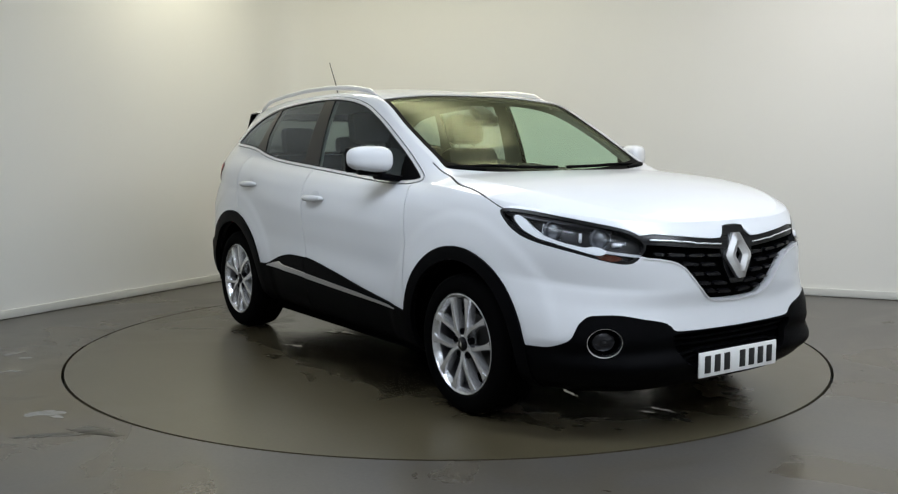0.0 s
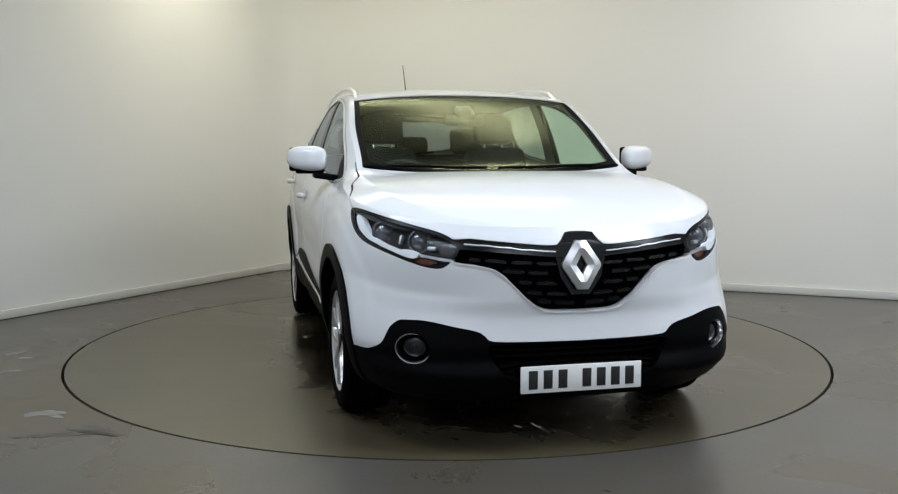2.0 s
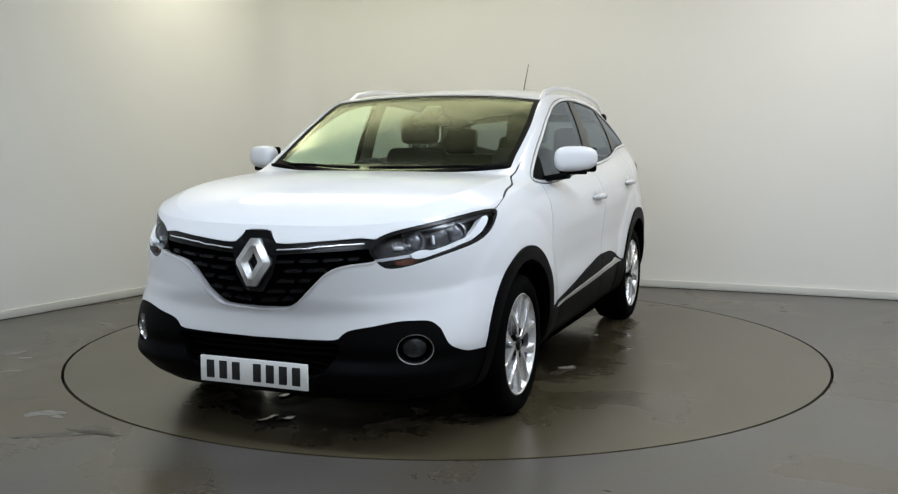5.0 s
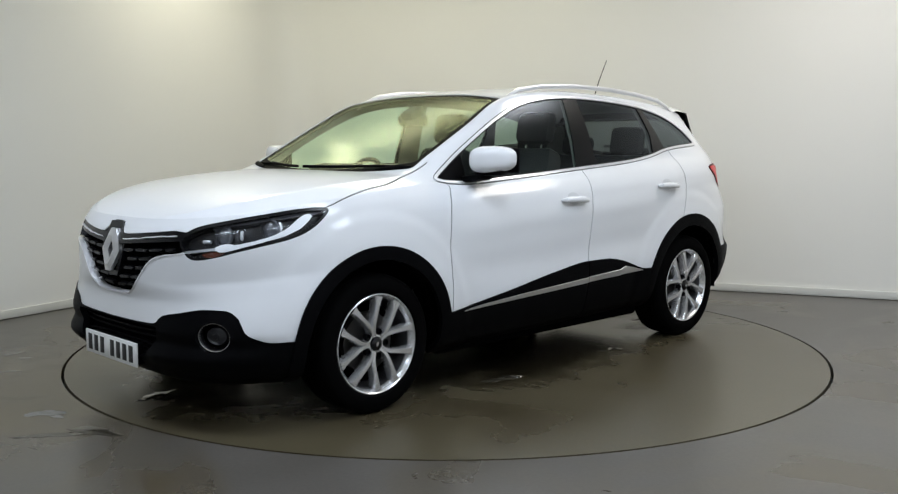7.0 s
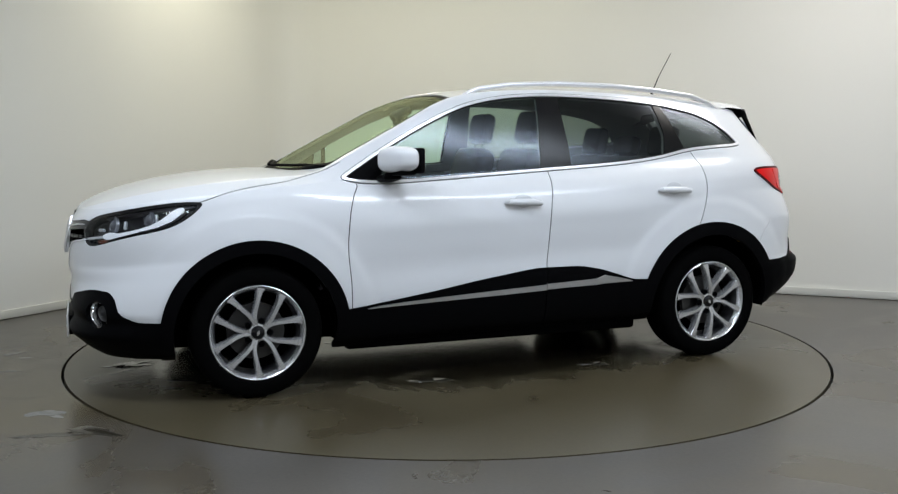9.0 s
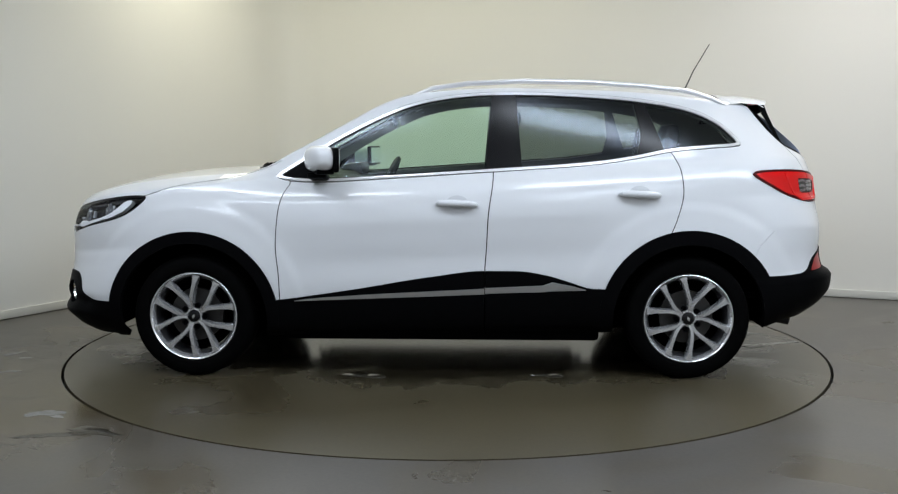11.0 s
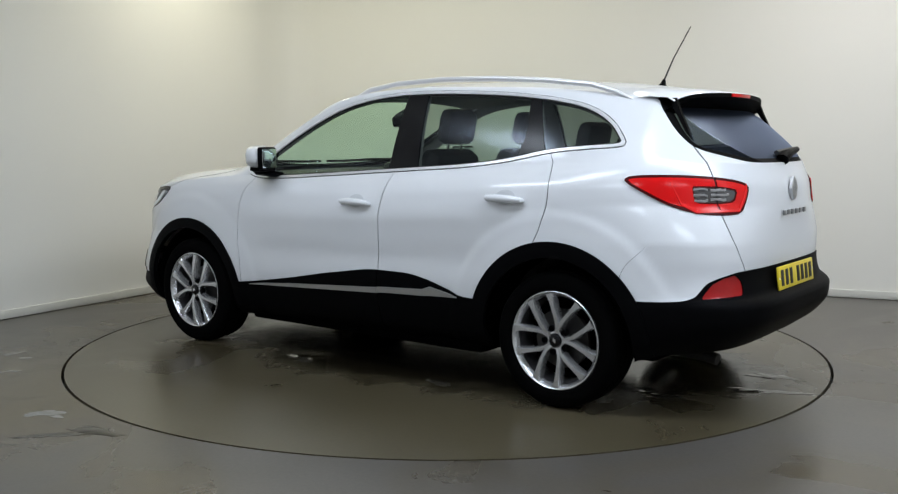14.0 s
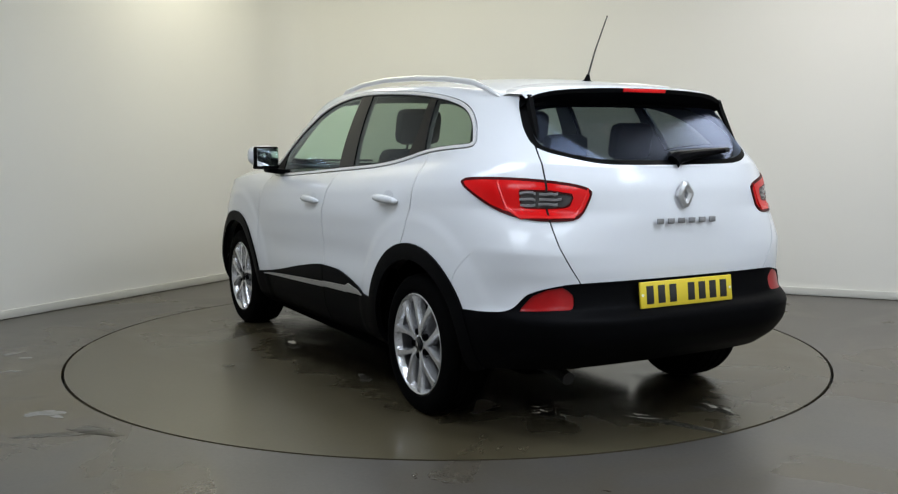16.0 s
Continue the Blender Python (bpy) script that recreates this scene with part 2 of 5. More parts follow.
    for a, b in zip(rings, rings[1:]):
        for i in range(n):
            bm.faces.new((a[i], a[(i + 1) % n], b[(i + 1) % n], b[i]))
    ob = part("floor", bm, M_FLOOR, None)
    tagged(ob, "grey-brown sealed resin floor with damp stains", "floor", kind="structure")
    bm = bmesh.new()
    bmesh.ops.create_circle(bm, cap_ends=True, segments=n, radius=2.4, matrix=Matrix.Translation((0, 0, -0.06)))
    ob = part("turntable_pit", bm, M_GROOVE, None)
    tagged(ob, "black pit under the turntable gap", "floor", kind="structure")


def build_turntable():
    root = new("turntable")
    tagged(root, "flush round grey resin car turntable set in the floor", "turntable")
    n = 256
    bm = bmesh.new()
    rings = []
    for r, z in ((2.247, -0.05), (2.247, 0.0), (1.2, 0.0), (0.3, 0.0)):
        rings.append([bm.verts.new((r * math.cos(2 * math.pi * i / n), r * math.sin(2 * math.pi * i / n), z)) for i in range(n)])
    for a, b in zip(rings, rings[1:]):
        for i in range(n):
            bm.faces.new((a[i], a[(i + 1) % n], b[(i + 1) % n], b[i]))
    bm.faces.new(rings[-1])
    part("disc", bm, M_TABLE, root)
    return root


def build_luminaires():
    for lx, ly, w, l, watts, col in LUMINAIRES:
        root = new("ceiling_light")
        root.matrix_world = Matrix.Translation((lx, ly, ROOM_H)) @ pose(0, 0, 0, 0, 0, ROOM_ANGLE)
        tagged(root, "flat rectangular ceiling light with white diffuser", "ceiling light", "ceiling lights")
        bm = bmesh.new()
        box(bm, (0, 0, -0.02), (w + 0.06, l + 0.06, 0.038), bevel=0.006)
        part("frame", bm, M_SKIRT, root)
        bm = bmesh.new()
        box(bm, (0, 0, -0.0415), (w, l, 0.004))
        part("diffuser", bm, glow("diffuser_glow", col, watts / (w * l) / 12.0), root, smooth=False)
        lamp = bpy.data.lights.new("ceiling_lamp", "AREA")
        lamp.shape, lamp.size, lamp.size_y = "RECTANGLE", w, l
        lamp.energy, lamp.color = watts, col
        ob = new("ceiling_lamp", lamp)
        ob.matrix_world = Matrix.Translation((lx, ly, ROOM_H - 0.05)) @ pose(0, 0, 0, 0, 0, ROOM_ANGLE)


def blob(name, cx, cy, rx, ry, turn, z, material, parent, label, seed, wild=1.0, n=40):
    """A thin irregular film lying on the floor."""
    rnd = random.Random(seed)
    ph = [rnd.uniform(0, 6.28) for _ in range(5)]
    bm = bmesh.new()
    low, top = [], []
    c, d = math.cos(turn), math.sin(turn)
    for i in range(n):
        a = 2 * math.pi * i / n
        k = 1 + wild * (0.22 * math.sin(2 * a + ph[0]) + 0.16 * math.sin(3 * a + ph[1]) + 0.1 * math.sin(5 * a + ph[2]) + 0.06 * math.sin(9 * a + ph[3]) + 0.06 * math.sin(14 * a + ph[4]))
        k += 0.03 * math.sin(23 * a + ph[2]) + 0.02 * math.sin(37 * a + ph[0]) if n > 40 else 0
        x, y = rx * k * math.cos(a), ry * k * math.sin(a)
        low.append(bm.verts.new((cx + x * c - y * d, cy + x * d + y * c, z)))
        top.append(bm.verts.new((cx + x * 0.96 * c - y * 0.96 * d, cy + x * 0.96 * d + y * 0.96 * c, z + 0.0012)))
    for i in range(n):
        bm.faces.new((low[i], low[(i + 1) % n], top[(i + 1) % n], top[i]))
    bm.faces.new(top)
    return part(name, bm, material, parent, label)


build_room()
TURNTABLE = build_turntable()
build_luminaires()

# small puddles of the water that ran off the washed car
PUDDLES = [(-1.40, 1.38, 0.13, 0.03), (-1.15, 1.62, 0.16, 0.035), (-0.62, 1.55, 0.10, 0.03), (-0.72, 0.35, 0.10, 0.03), (0.15, -0.65, 0.12, 0.03), (0.62, -1.32, 0.10, 0.03),
           (1.02, -1.62, 0.14, 0.035), (-0.95, -0.1, 0.08, 0.02), (0.95, 0.15, 0.10, 0.025), (0.35, 0.95, 0.08, 0.02)]
for k, (x, y, a, b) in enumerate(PUDDLES):
    blob("puddle", x, y, a, b * 1.6, -0.96 + 0.4 * math.sin(k * 2.1), 0.0, M_PUDDLE, TURNTABLE, "thin clear puddle", 20 + k, 1.6, 64)
FLOOR = bpy.data.objects["floor"]
for k, (x, y, a, b, w) in enumerate([(-1.88, -1.58, 0.075, 0.055, 0.3), (-1.80, -1.64, 0.03, 0.02, 0.0), (-2.60, -0.30, 0.07, 0.03, 0.8), (-2.48, -0.42, 0.035, 0.02, 0.2), (-2.42, -0.75, 0.05, 0.02, 0.5)]):
    blob("scuff", x, y, a, b, w, 0.0, M_SCUFF, FLOOR, "pale worn scuff", 60 + k)
for k, (x, y, a, b, w) in enumerate([(-1.72, -1.92, 0.12, 0.035, 0.2), (-1.55, -1.86, 0.13, 0.05, -0.3)]):
    blob("damp_patch", x, y, a, b, w, 0.0, M_DAMP, FLOOR, "brown damp patch", 80 + k)

# ---- the car: body surface ----
# car space: x ahead, y to its left, z up, from the middle of the wheelbase on the ground
def curve(xs, ys):
    """A smooth curve through table points that never overshoots them."""
    xs, ys = np.array(xs, float), np.array(ys, float)
    if xs[0] > xs[-1]:
        xs, ys = xs[::-1], ys[::-1]
    h = np.diff(xs)
    d = np.diff(ys) / h
    m = np.zeros_like(xs)
    for i in range(1, len(xs) - 1):
        if d[i - 1] * d[i] > 0:
            w1, w2 = 2 * h[i] + h[i - 1], h[i] + 2 * h[i - 1]
            m[i] = (w1 + w2) / (w1 / d[i - 1] + w2 / d[i])
    m[0], m[-1] = d[0], d[-1]

    def f(x):
        x = np.clip(np.asarray(x, float), xs[0], xs[-1])
        i = np.clip(np.searchsorted(xs, x) - 1, 0, len(h) - 1)
        t = (x - xs[i]) / h[i]
        return ((1 + 2 * t) * (1 - t) ** 2 * ys[i] + t * (1 - t) ** 2 * h[i] * m[i]
                + t * t * (3 - 2 * t) * ys[i + 1] + t * t * (t - 1) * h[i] * m[i + 1])
    return f


X0F, X0R = 1.15, -1.20
HALF_W = 0.904
taper = curve([2.2, 1.7, 1.3, 0.8, 0.0, -0.8, -1.3, -1.8, -2.2], [0.0, 0.0, 0.014, 0.006, 0.0, 0.008, 0.024, 0.034, 0.034])
# outline at the nose and the tail by height share of the lower body
nose_x = curve([0, 0.08, 0.16, 0.3, 0.5, 0.63, 0.77, 0.9, 1.0], [2.07, 2.14, 2.175, 2.185, 2.175, 2.19, 2.19, 2.168, 2.122])
tail_x = curve([0, 0.08, 0.18, 0.25, 0.31, 0.42, 0.5, 0.7, 0.88, 1.0], [2.06, 2.15, 2.205, 2.208, 2.150, 2.130, 2.134, 2.134, 2.123, 2.093])
side_inset = curve([0, 0.06, 0.16, 0.3, 0.5, 0.7, 0.85, 0.94, 1.0], [0.12, 0.06, 0.03, 0.012, 0.0, 0.0, 0.008, 0.022, 0.042])
ring_z = curve([2.15, 1.95, 1.7, 1.3, 1.0, 0.6, 0, -0.6, -1.2, -1.7, -2.0, -2.1],
               [0.915, 0.945, 0.985, 1.03, 1.055, 1.07, 1.09, 1.12, 1.165, 1.18, 1.165, 1.15])
base_z = curve([2.15, 1.8, 1.0, -1.0, -1.7, -1.85, -2.1], [0.20, 0.21, 0.22, 0.25, 0.28, 0.315, 0.325])
spine_z = curve([2.122, 2.06, 1.95, 1.8, 1.6, 1.4, 1.2, 1.05, 0.98, 0.8, 0.5, 0.2, 0.05, -0.15, -0.4, -0.8, -1.2, -1.5, -1.66, -1.75, -1.9, -2.05, -2.1],
                [0.916, 0.951, 0.997, 1.040, 1.078, 1.101, 1.112, 1.116, 1.139, 1.250, 1.408, 1.535, 1.560, 1.580, 1.594, 1.590, 1.574, 1.546, 1.515, 1.45, 1.325, 1.20, 1.152])
rail_y = curve([2.15, 1.5, 1.15, 0.95, 0.6, 0.3, 0.1, -0.35, -1.06, -1.6, -1.8, -2.0, -2.1],
               [0.86, 0.85, 0.865, 0.90, 0.885, 0.838, 0.815, 0.80, 0.772, 0.715, 0.745, 0.79, 0.85])
rail_f = curve([2.15, 1.5, 1.15, 0.95, 0.6, 0.3, 0.1, -0.35, -1.06, -1.6, -1.8, -2.0, -2.1],
               [0.62, 0.62, 0.64, 0.70, 0.835, 0.925, 0.935, 0.91, 0.87, 0.83, 0.85, 0.85, 0.8])
shoulder = curve([0, 0.78, 0.86, 0.93, 1.0], [0, 0, 0.006, 0.026, 0.062])
shoulder_at = curve([2.2, 1.6, 1.2, 0.8, -1.3, -1.8, -2.2], [0.0, 0.0, 0.3, 1.0, 1.0, 0.75, 0.7])


def body_grid(nf=44, ns=84, nr=44, nb=36, nk=18, nt=24):
    def even_angles(count, n, a, b):
        """Angles that step evenly along a superellipse quarter."""
        u = np.linspace(0, 1, 4001) ** 2
        u = np.concatenate([u[:-1] * 0.5, 1 - u[::-1] * 0.5]) * math.pi / 2
        x, y = a * np.maximum(np.cos(u), 0) ** (2 / n), b * np.maximum(np.sin(u), 0) ** (2 / n)
        s = np.concatenate([[0], np.cumsum(np.hypot(np.diff(x), np.diff(y)))])
        return [float(q) for q in np.interp(np.linspace(0, s[-1], count + 1), s, u)]

    us = []
    for u in even_angles(nf, 2.9, 1.0, 0.88)[:nf]:
        us.append(("f", u))
    for i in range(ns):
        us.append(("s", X0F + (X0R - X0F) * i / ns))
    for u in even_angles(nr, 4.0, 0.92, 0.88)[::-1]:
        us.append(("r", u))
    sv = np.linspace(0, 1, nb + 1)
    rows = []
    for kind, u in us:
        pts = []
        for s in sv:
            w = HALF_W - float(side_inset(s))
            if kind == "s":
                x, y = u, w - float(taper(u)) - float(shoulder(s)) * float(shoulder_at(u))
            else:
                n = 2.85 + 0.95 * min(1, max(0, (0.62 - s) / 0.32)) if kind == "f" else 4.1 - 1.1 * min(1, max(0, (s - 0.58) / 0.2))
                c, d = max(math.cos(u), 0) ** (2 / n), max(math.sin(u), 0) ** (2 / n)
                if kind == "r":
                    w += float(side_inset(s)) * 0.55 * min(1, c * 3)
                    w -= float(taper(X0R - (float(tail_x(s)) + X0R) * c)) + float(shoulder(s)) * float(shoulder_at(X0R - (float(tail_x(s)) + X0R) * c))
                else:
                    w -= float(taper(X0F + (float(nose_x(s)) - X0F) * c)) + float(shoulder(s)) * float(shoulder_at(X0F + (float(nose_x(s)) - X0F) * c))
                if kind == "f":
                    x, y = X0F + (float(nose_x(s)) - X0F) * c, w * d
                else:
                    x, y = X0R - (float(tail_x(s)) + X0R) * c, w * d
            zb, zr = float(base_z(x)), float(ring_z(x))
            pts.append((x, y, zb + (zr - zb) * s))
        x, yr, zr = pts[-1]
        zc = float(spine_z(x))
        ky, kz = yr * float(rail_y(x)), zr + (zc - zr) * float(rail_f(x))
        for i in range(1, nk + 1):
            t = i / nk
            bow = (0.016 if x > -1.2 else 0.016 + (x + 1.2) * 0.03) * 4 * t * (1 - t) * min(1, (kz - zr) / 0.3)
            pts.append((x, yr + (ky - yr) * t + bow, zr + (kz - zr) * t + bow * 0.4))
        for i in range(1, nt + 1):
            q = 1 - (1 - i / nt) ** 1.0
            w = 1 - q
            pts.append((x, ky * w, kz + (zc - kz) * (1 - w ** 2.4)))
        rows.append(pts)
    return np.array(rows)


def sculpt(P):
    """Haunches over the wheel arches and the hollow along the lower doors, in place."""
    side = P[..., 1] > 0.5
    x, z = P[..., 0].copy(), P[..., 2].copy()
    for cx in (1.323, -1.323):
        r = np.hypot(x - cx, z - 0.33)
        k = np.exp(-((r - 0.43) / 0.11) ** 2) * side
        P[..., 1] += 0.014 * k
        t = np.clip((0.63 - r) / 0.06, 0, 1)
        P[..., 1] += 0.007 * t * t * (3 - 2 * t) * side
    w = np.clip((0.95 - x) / 0.35, 0, 1) * np.clip((x + 1.1) / 0.35, 0, 1)
    P[..., 1] -= 0.012 * np.exp(-((z - 0.64 - 0.04 * (0.0 - x)) / 0.085) ** 2) * w * side
    P[..., 1] += 0.006 * np.exp(-((z - 0.86 - 0.045 * (0.0 - x)) / 0.06) ** 2) * w * side
    # chin ridge under the fog lamps and the hollow above it
    nose = np.clip((x - 1.75) / 0.2, 0, 1) * np.clip((P[..., 1] - 0.22) / 0.15, 0, 1)
    P[..., 0] += (0.022 * np.exp(-((z - 0.325) / 0.035) ** 2) - 0.014 * np.exp(-((z - 0.395) / 0.03) ** 2)) * nose
    return P


GRID = sculpt(body_grid(76, 130, 76, 60, 18, 24))


# ---- the car: panels cut out of the body surface ----
NB, NK, NT = 60, 18, 24


class Shell:
    """The left half of the body surface; faces carry the name of the panel that they belong to."""

    def __init__(self, grid):
        U, V = grid.shape[:2]
        du = np.gradient(grid, axis=0)
        dv = np.gradient(grid, axis=1)
        n = np.cross(du, dv)
        ln = np.linalg.norm(n, axis=-1, keepdims=True)
        n = np.where(ln > 1e-9, n / np.maximum(ln, 1e-9), 0)
        n[0, :] = n[1, :]
        n[-1, :] = n[-2, :]
        mid = grid - np.array([0, 0, 0.6])
        if np.median(np.sum(n * mid, -1)) < 0:
            n = -n
        n[:, -1, 1] = 0
        n[0, :, 1] = 0
        n[-1, :, 1] = 0
        n /= np.maximum(np.linalg.norm(n, axis=-1, keepdims=True), 1e-9)
        vv = np.broadcast_to(np.arange(V, dtype=float)[None, :, None], (U, V, 1))
        self.a = list(np.concatenate([grid, n, vv], -1).reshape(-1, 7))
        self.faces, self.tag = [], []
        for i in range(U - 1):
            for j in range(V - 1):
                self.faces.append((i * V + j, (i + 1) * V + j, (i + 1) * V + j + 1, i * V + j + 1))
                self.tag.append("body")
        self.V = V

    def cut(self, field, name, among=("body",), where=None):
        """Faces of the named panels on the positive side of the field become the panel `name`; faces astride are cut in two."""
        A = np.array(self.a)
        f = field(A[:, 0], A[:, 1], A[:, 2], A[:, 6])
        f = np.where(np.abs(f) < 2e-4, 2e-4, f)
        ok = where(A[:, 0], A[:, 1], A[:, 2]) if where else np.ones(len(A), bool)
        faces, tag, cache = [], [], {}
        for face, t in zip(self.faces, self.tag):
            if t not in among or not all(ok[k] for k in face):
                faces.append(face), tag.append(t)
                continue
            s = [f[k] > 0 for k in face]
            if all(s):
                faces.append(face), tag.append(name)
            elif not any(s):
                faces.append(face), tag.append(t)
            else:
                pos, neg = [], []
                for k, q in zip(face, face[1:] + face[:1]):
                    (pos if f[k] > 0 else neg).append(k)
                    if (f[k] > 0) != (f[q] > 0):
                        key = (min(k, q), max(k, q))
                        if key not in cache:
                            w = f[k] / (f[k] - f[q])
                            cache[key] = len(self.a)
                            self.a.append(self.a[k] * (1 - w) + self.a[q] * w)
                        pos.append(cache[key]), neg.append(cache[key])
                for poly, label in ((pos, name), (neg, t)):
                    if len(poly) > 2:
                        faces.append(tuple(poly)), tag.append(label)
        self.faces, self.tag = faces, tag

    def seam(self, field, width, among=("body",), name="gap", where=None):
        """A narrow band along the zero line of a field, cut out of the named panels."""
        for t in among:
            self.cut(lambda *q: field(*q) + width, "band", (t,), where)
            self.cut(lambda *q: field(*q) - width, t, ("band",))
            self.tag = [name if k == "band" else k for k in self.tag]

    def islands(self, name):
        """Renames the separate pieces of a panel name_0, name_1 ... and gives their names."""
        own = [i for i, t in enumerate(self.tag) if t == name]
        root = {k: k for i in own for k in self.faces[i]}

        def find(k):
            while root[k] != k:
                root[k] = root[root[k]]
                k = root[k]
            return k
        for i in own:
            f = self.faces[i]
            for k in f[1:]:
                root[find(k)] = find(f[0])
        ids = {}
        for i in own:
            self.tag[i] = "%s_%d" % (name, ids.setdefault(find(self.faces[i][0]), len(ids)))
        return ["%s_%d" % (name, k) for k in range(len(ids))]

    def mesh(self, names, sides=(1, -1), push=0.0, skirt=0.012, material=None, flip=False):
        """One mesh of the named panels, moved out by push along the surface, with its edges folded inwards by skirt."""
        names = (names,) if isinstance(names, str) else names
        fs = [f for f, t in zip(self.faces, self.tag) if t in names]
        use = sorted({k for f in fs for k in f})
        idx = {k: i for i, k in enumerate(use)}
        A = np.array([self.a[k] for k in use]) if use else np.zeros((0, 7))
        P, N = A[:, :3].copy(), A[:, 3:6].copy()
        N /= np.maximum(np.linalg.norm(N, axis=1, keepdims=True), 1e-9)
        P += N * push
        F = [tuple(idx[k] for k in f) for f in fs]
        if skirt:
            count = {}
            for f in F:
                for a, b in zip(f, f[1:] + f[:1]):
                    key = (min(a, b), max(a, b))
                    count[key] = None if key in count else (a, b)
            P, N = list(P), list(N)
            made = {}

            def drop(k, side_n):
                if k not in made:
                    made[k] = (len(P), len(P) + 1)
                    P.append(P[k]), N.append(side_n)
                    P.append(P[k] - N[k] * skirt), N.append(side_n)
                return made[k]
            for ab in list(count.values()):
                if ab is None:
                    continue
                a, b = ab
                if abs(P[a][1]) < 1e-4 and abs(P[b][1]) < 1e-4:
                    continue
                e = P[b] - P[a]
                sn = np.cross(e, N[a])
                sn = sn / max(np.linalg.norm(sn), 1e-9)
                a0, a1 = drop(a, sn)
                b0, b1 = drop(b, sn)
                F.append((b0, a0, a1, b1))
            P, N = np.array(P), np.array(N)
        allp, alln, allf = [], [], []
        for s in sides:
            off = sum(len(p) for p in allp)
            allp.append(P * [1, s, 1]), alln.append(N * [1, s, 1])
            rev = (s < 0) != flip
            allf += [tuple(k + off for k in (f[::-1] if rev else f)) for f in F]
        me = mesh_of("panel", np.concatenate(allp), allf, material, True, np.concatenate(alln) * (-1 if flip else 1))
        return me


def polygon(points, rounds=2):
    """Signed distance to a closed outline with rounded corners: positive inside."""
    p = np.array(points, float)
    for _ in range(rounds):
        q = np.roll(p, -1, 0)
        p = np.stack([p * 0.75 + q * 0.25, p * 0.25 + q * 0.75], 1).reshape(-1, 2)
    a, b = p, np.roll(p, -1, 0)

    def f(x, y):
        x, y = np.asarray(x, float), np.asarray(y, float)
        best = np.full(x.shape, 1e9)
        inside = np.zeros(x.shape, bool)
        for (ax, ay), (bx, by) in zip(a, b):
            ex, ey = bx - ax, by - ay
            t = np.clip(((x - ax) * ex + (y - ay) * ey) / max(ex * ex + ey * ey, 1e-12), 0, 1)
            best = np.minimum(best, np.hypot(x - ax - t * ex, y - ay - t * ey))
            if by != ay:
                inside ^= ((ay > y) != (by > y)) & (x < ex * (y - ay) / ey + ax)
        return np.where(inside, best, -best)
    return f


def line_gap(points, width):
    """Positive within width of an open line."""
    p = np.array(points, float)

    def f(x, y):
        best = np.full(np.shape(x), 1e9)
        for (ax, ay), (bx, by) in zip(p, p[1:]):
            ex, ey = bx - ax, by - ay
            t = np.clip(((x - ax) * ex + (y - ay) * ey) / (ex * ex + ey * ey), 0, 1)
            best = np.minimum(best, np.hypot(x - ax - t * ex, y - ay - t * ey))
        return width - best
    return f


def only(f, cond):
    """The field f where cond holds, far outside elsewhere."""
    return np.where(cond, f, -1.0)


FRONT_ARCH, REAR_ARCH = (1.323, 0.325), (-1.323, 0.325)
arch_d = lambda x, z, c: np.hypot(x - c[0], z - c[1])
side_edge = curve([0.90, 0.826, 0.475, 0.05, -0.243, -0.418, -0.569, -0.688, -0.808, -0.9],
                  [0.42, 0.427, 0.477, 0.549, 0.583, 0.582, 0.56, 0.525, 0.491, 0.488])
front_edge = curve([0, 0.29, 0.375, 0.41, 0.515, 0.64, 0.705, 0.745, 0.782, 0.84, 0.9],
                   [0.460, 0.465, 0.470, 0.502, 0.527, 0.548, 0.545, 0.515, 0.44, 0.405, 0.405])
rear_edge = curve([0, 0.43, 0.556, 0.65, 0.713, 0.765, 0.80, 0.92],
                  [0.686, 0.687, 0.684, 0.668, 0.643, 0.578, 0.563, 0.553])

DLO = [(0.90, 1.075), (0.81, 1.132), (0.67, 1.22), (0.519, 1.307), (0.33, 1.404), (0.14, 1.48), (-0.10, 1.522), (-0.36, 1.535), (-0.73, 1.524),
       (-1.06, 1.498), (-1.30, 1.458), (-1.43, 1.413), (-1.525, 1.353), (-1.585, 1.288), (-1.612, 1.252), (-1.595, 1.234), (-1.42, 1.224), (-1.22, 1.207), (-1.02, 1.163),
       (-0.766, 1.130), (-0.286, 1.100), (0.215, 1.067), (0.60, 1.043), (0.79, 1.046)]
HEADLAMP = [(1.63, 0.84), (1.53, 0.896), (1.27, 0.931), (0.97, 0.966), (0.80, 0.978), (0.715, 0.972), (0.728, 0.945), (0.79, 0.893), (0.90, 0.846),
            (1.19, 0.802), (1.42, 0.760), (1.53, 0.753), (1.58, 0.78)]
DRL = [(0.79, 0.952), (0.90, 0.868), (1.18, 0.818), (1.36, 0.786), (1.40, 0.812), (1.31, 0.832), (1.26, 0.822), (1.20, 0.832), (1.05, 0.855), (0.945, 0.892), (0.875, 0.948)]
AMBER = [(1.50, 0.787), (1.30, 0.806), (1.34, 0.775), (1.46, 0.765)]
TAILLAMP = [(0.80, 1.095), (0.91, 1.115), (1.306, 1.112), (1.635, 1.078), (1.62, 1.023), (1.575, 0.950), (1.52, 0.936), (1.298, 0.938), (1.105, 0.967), (0.925, 1.035)]
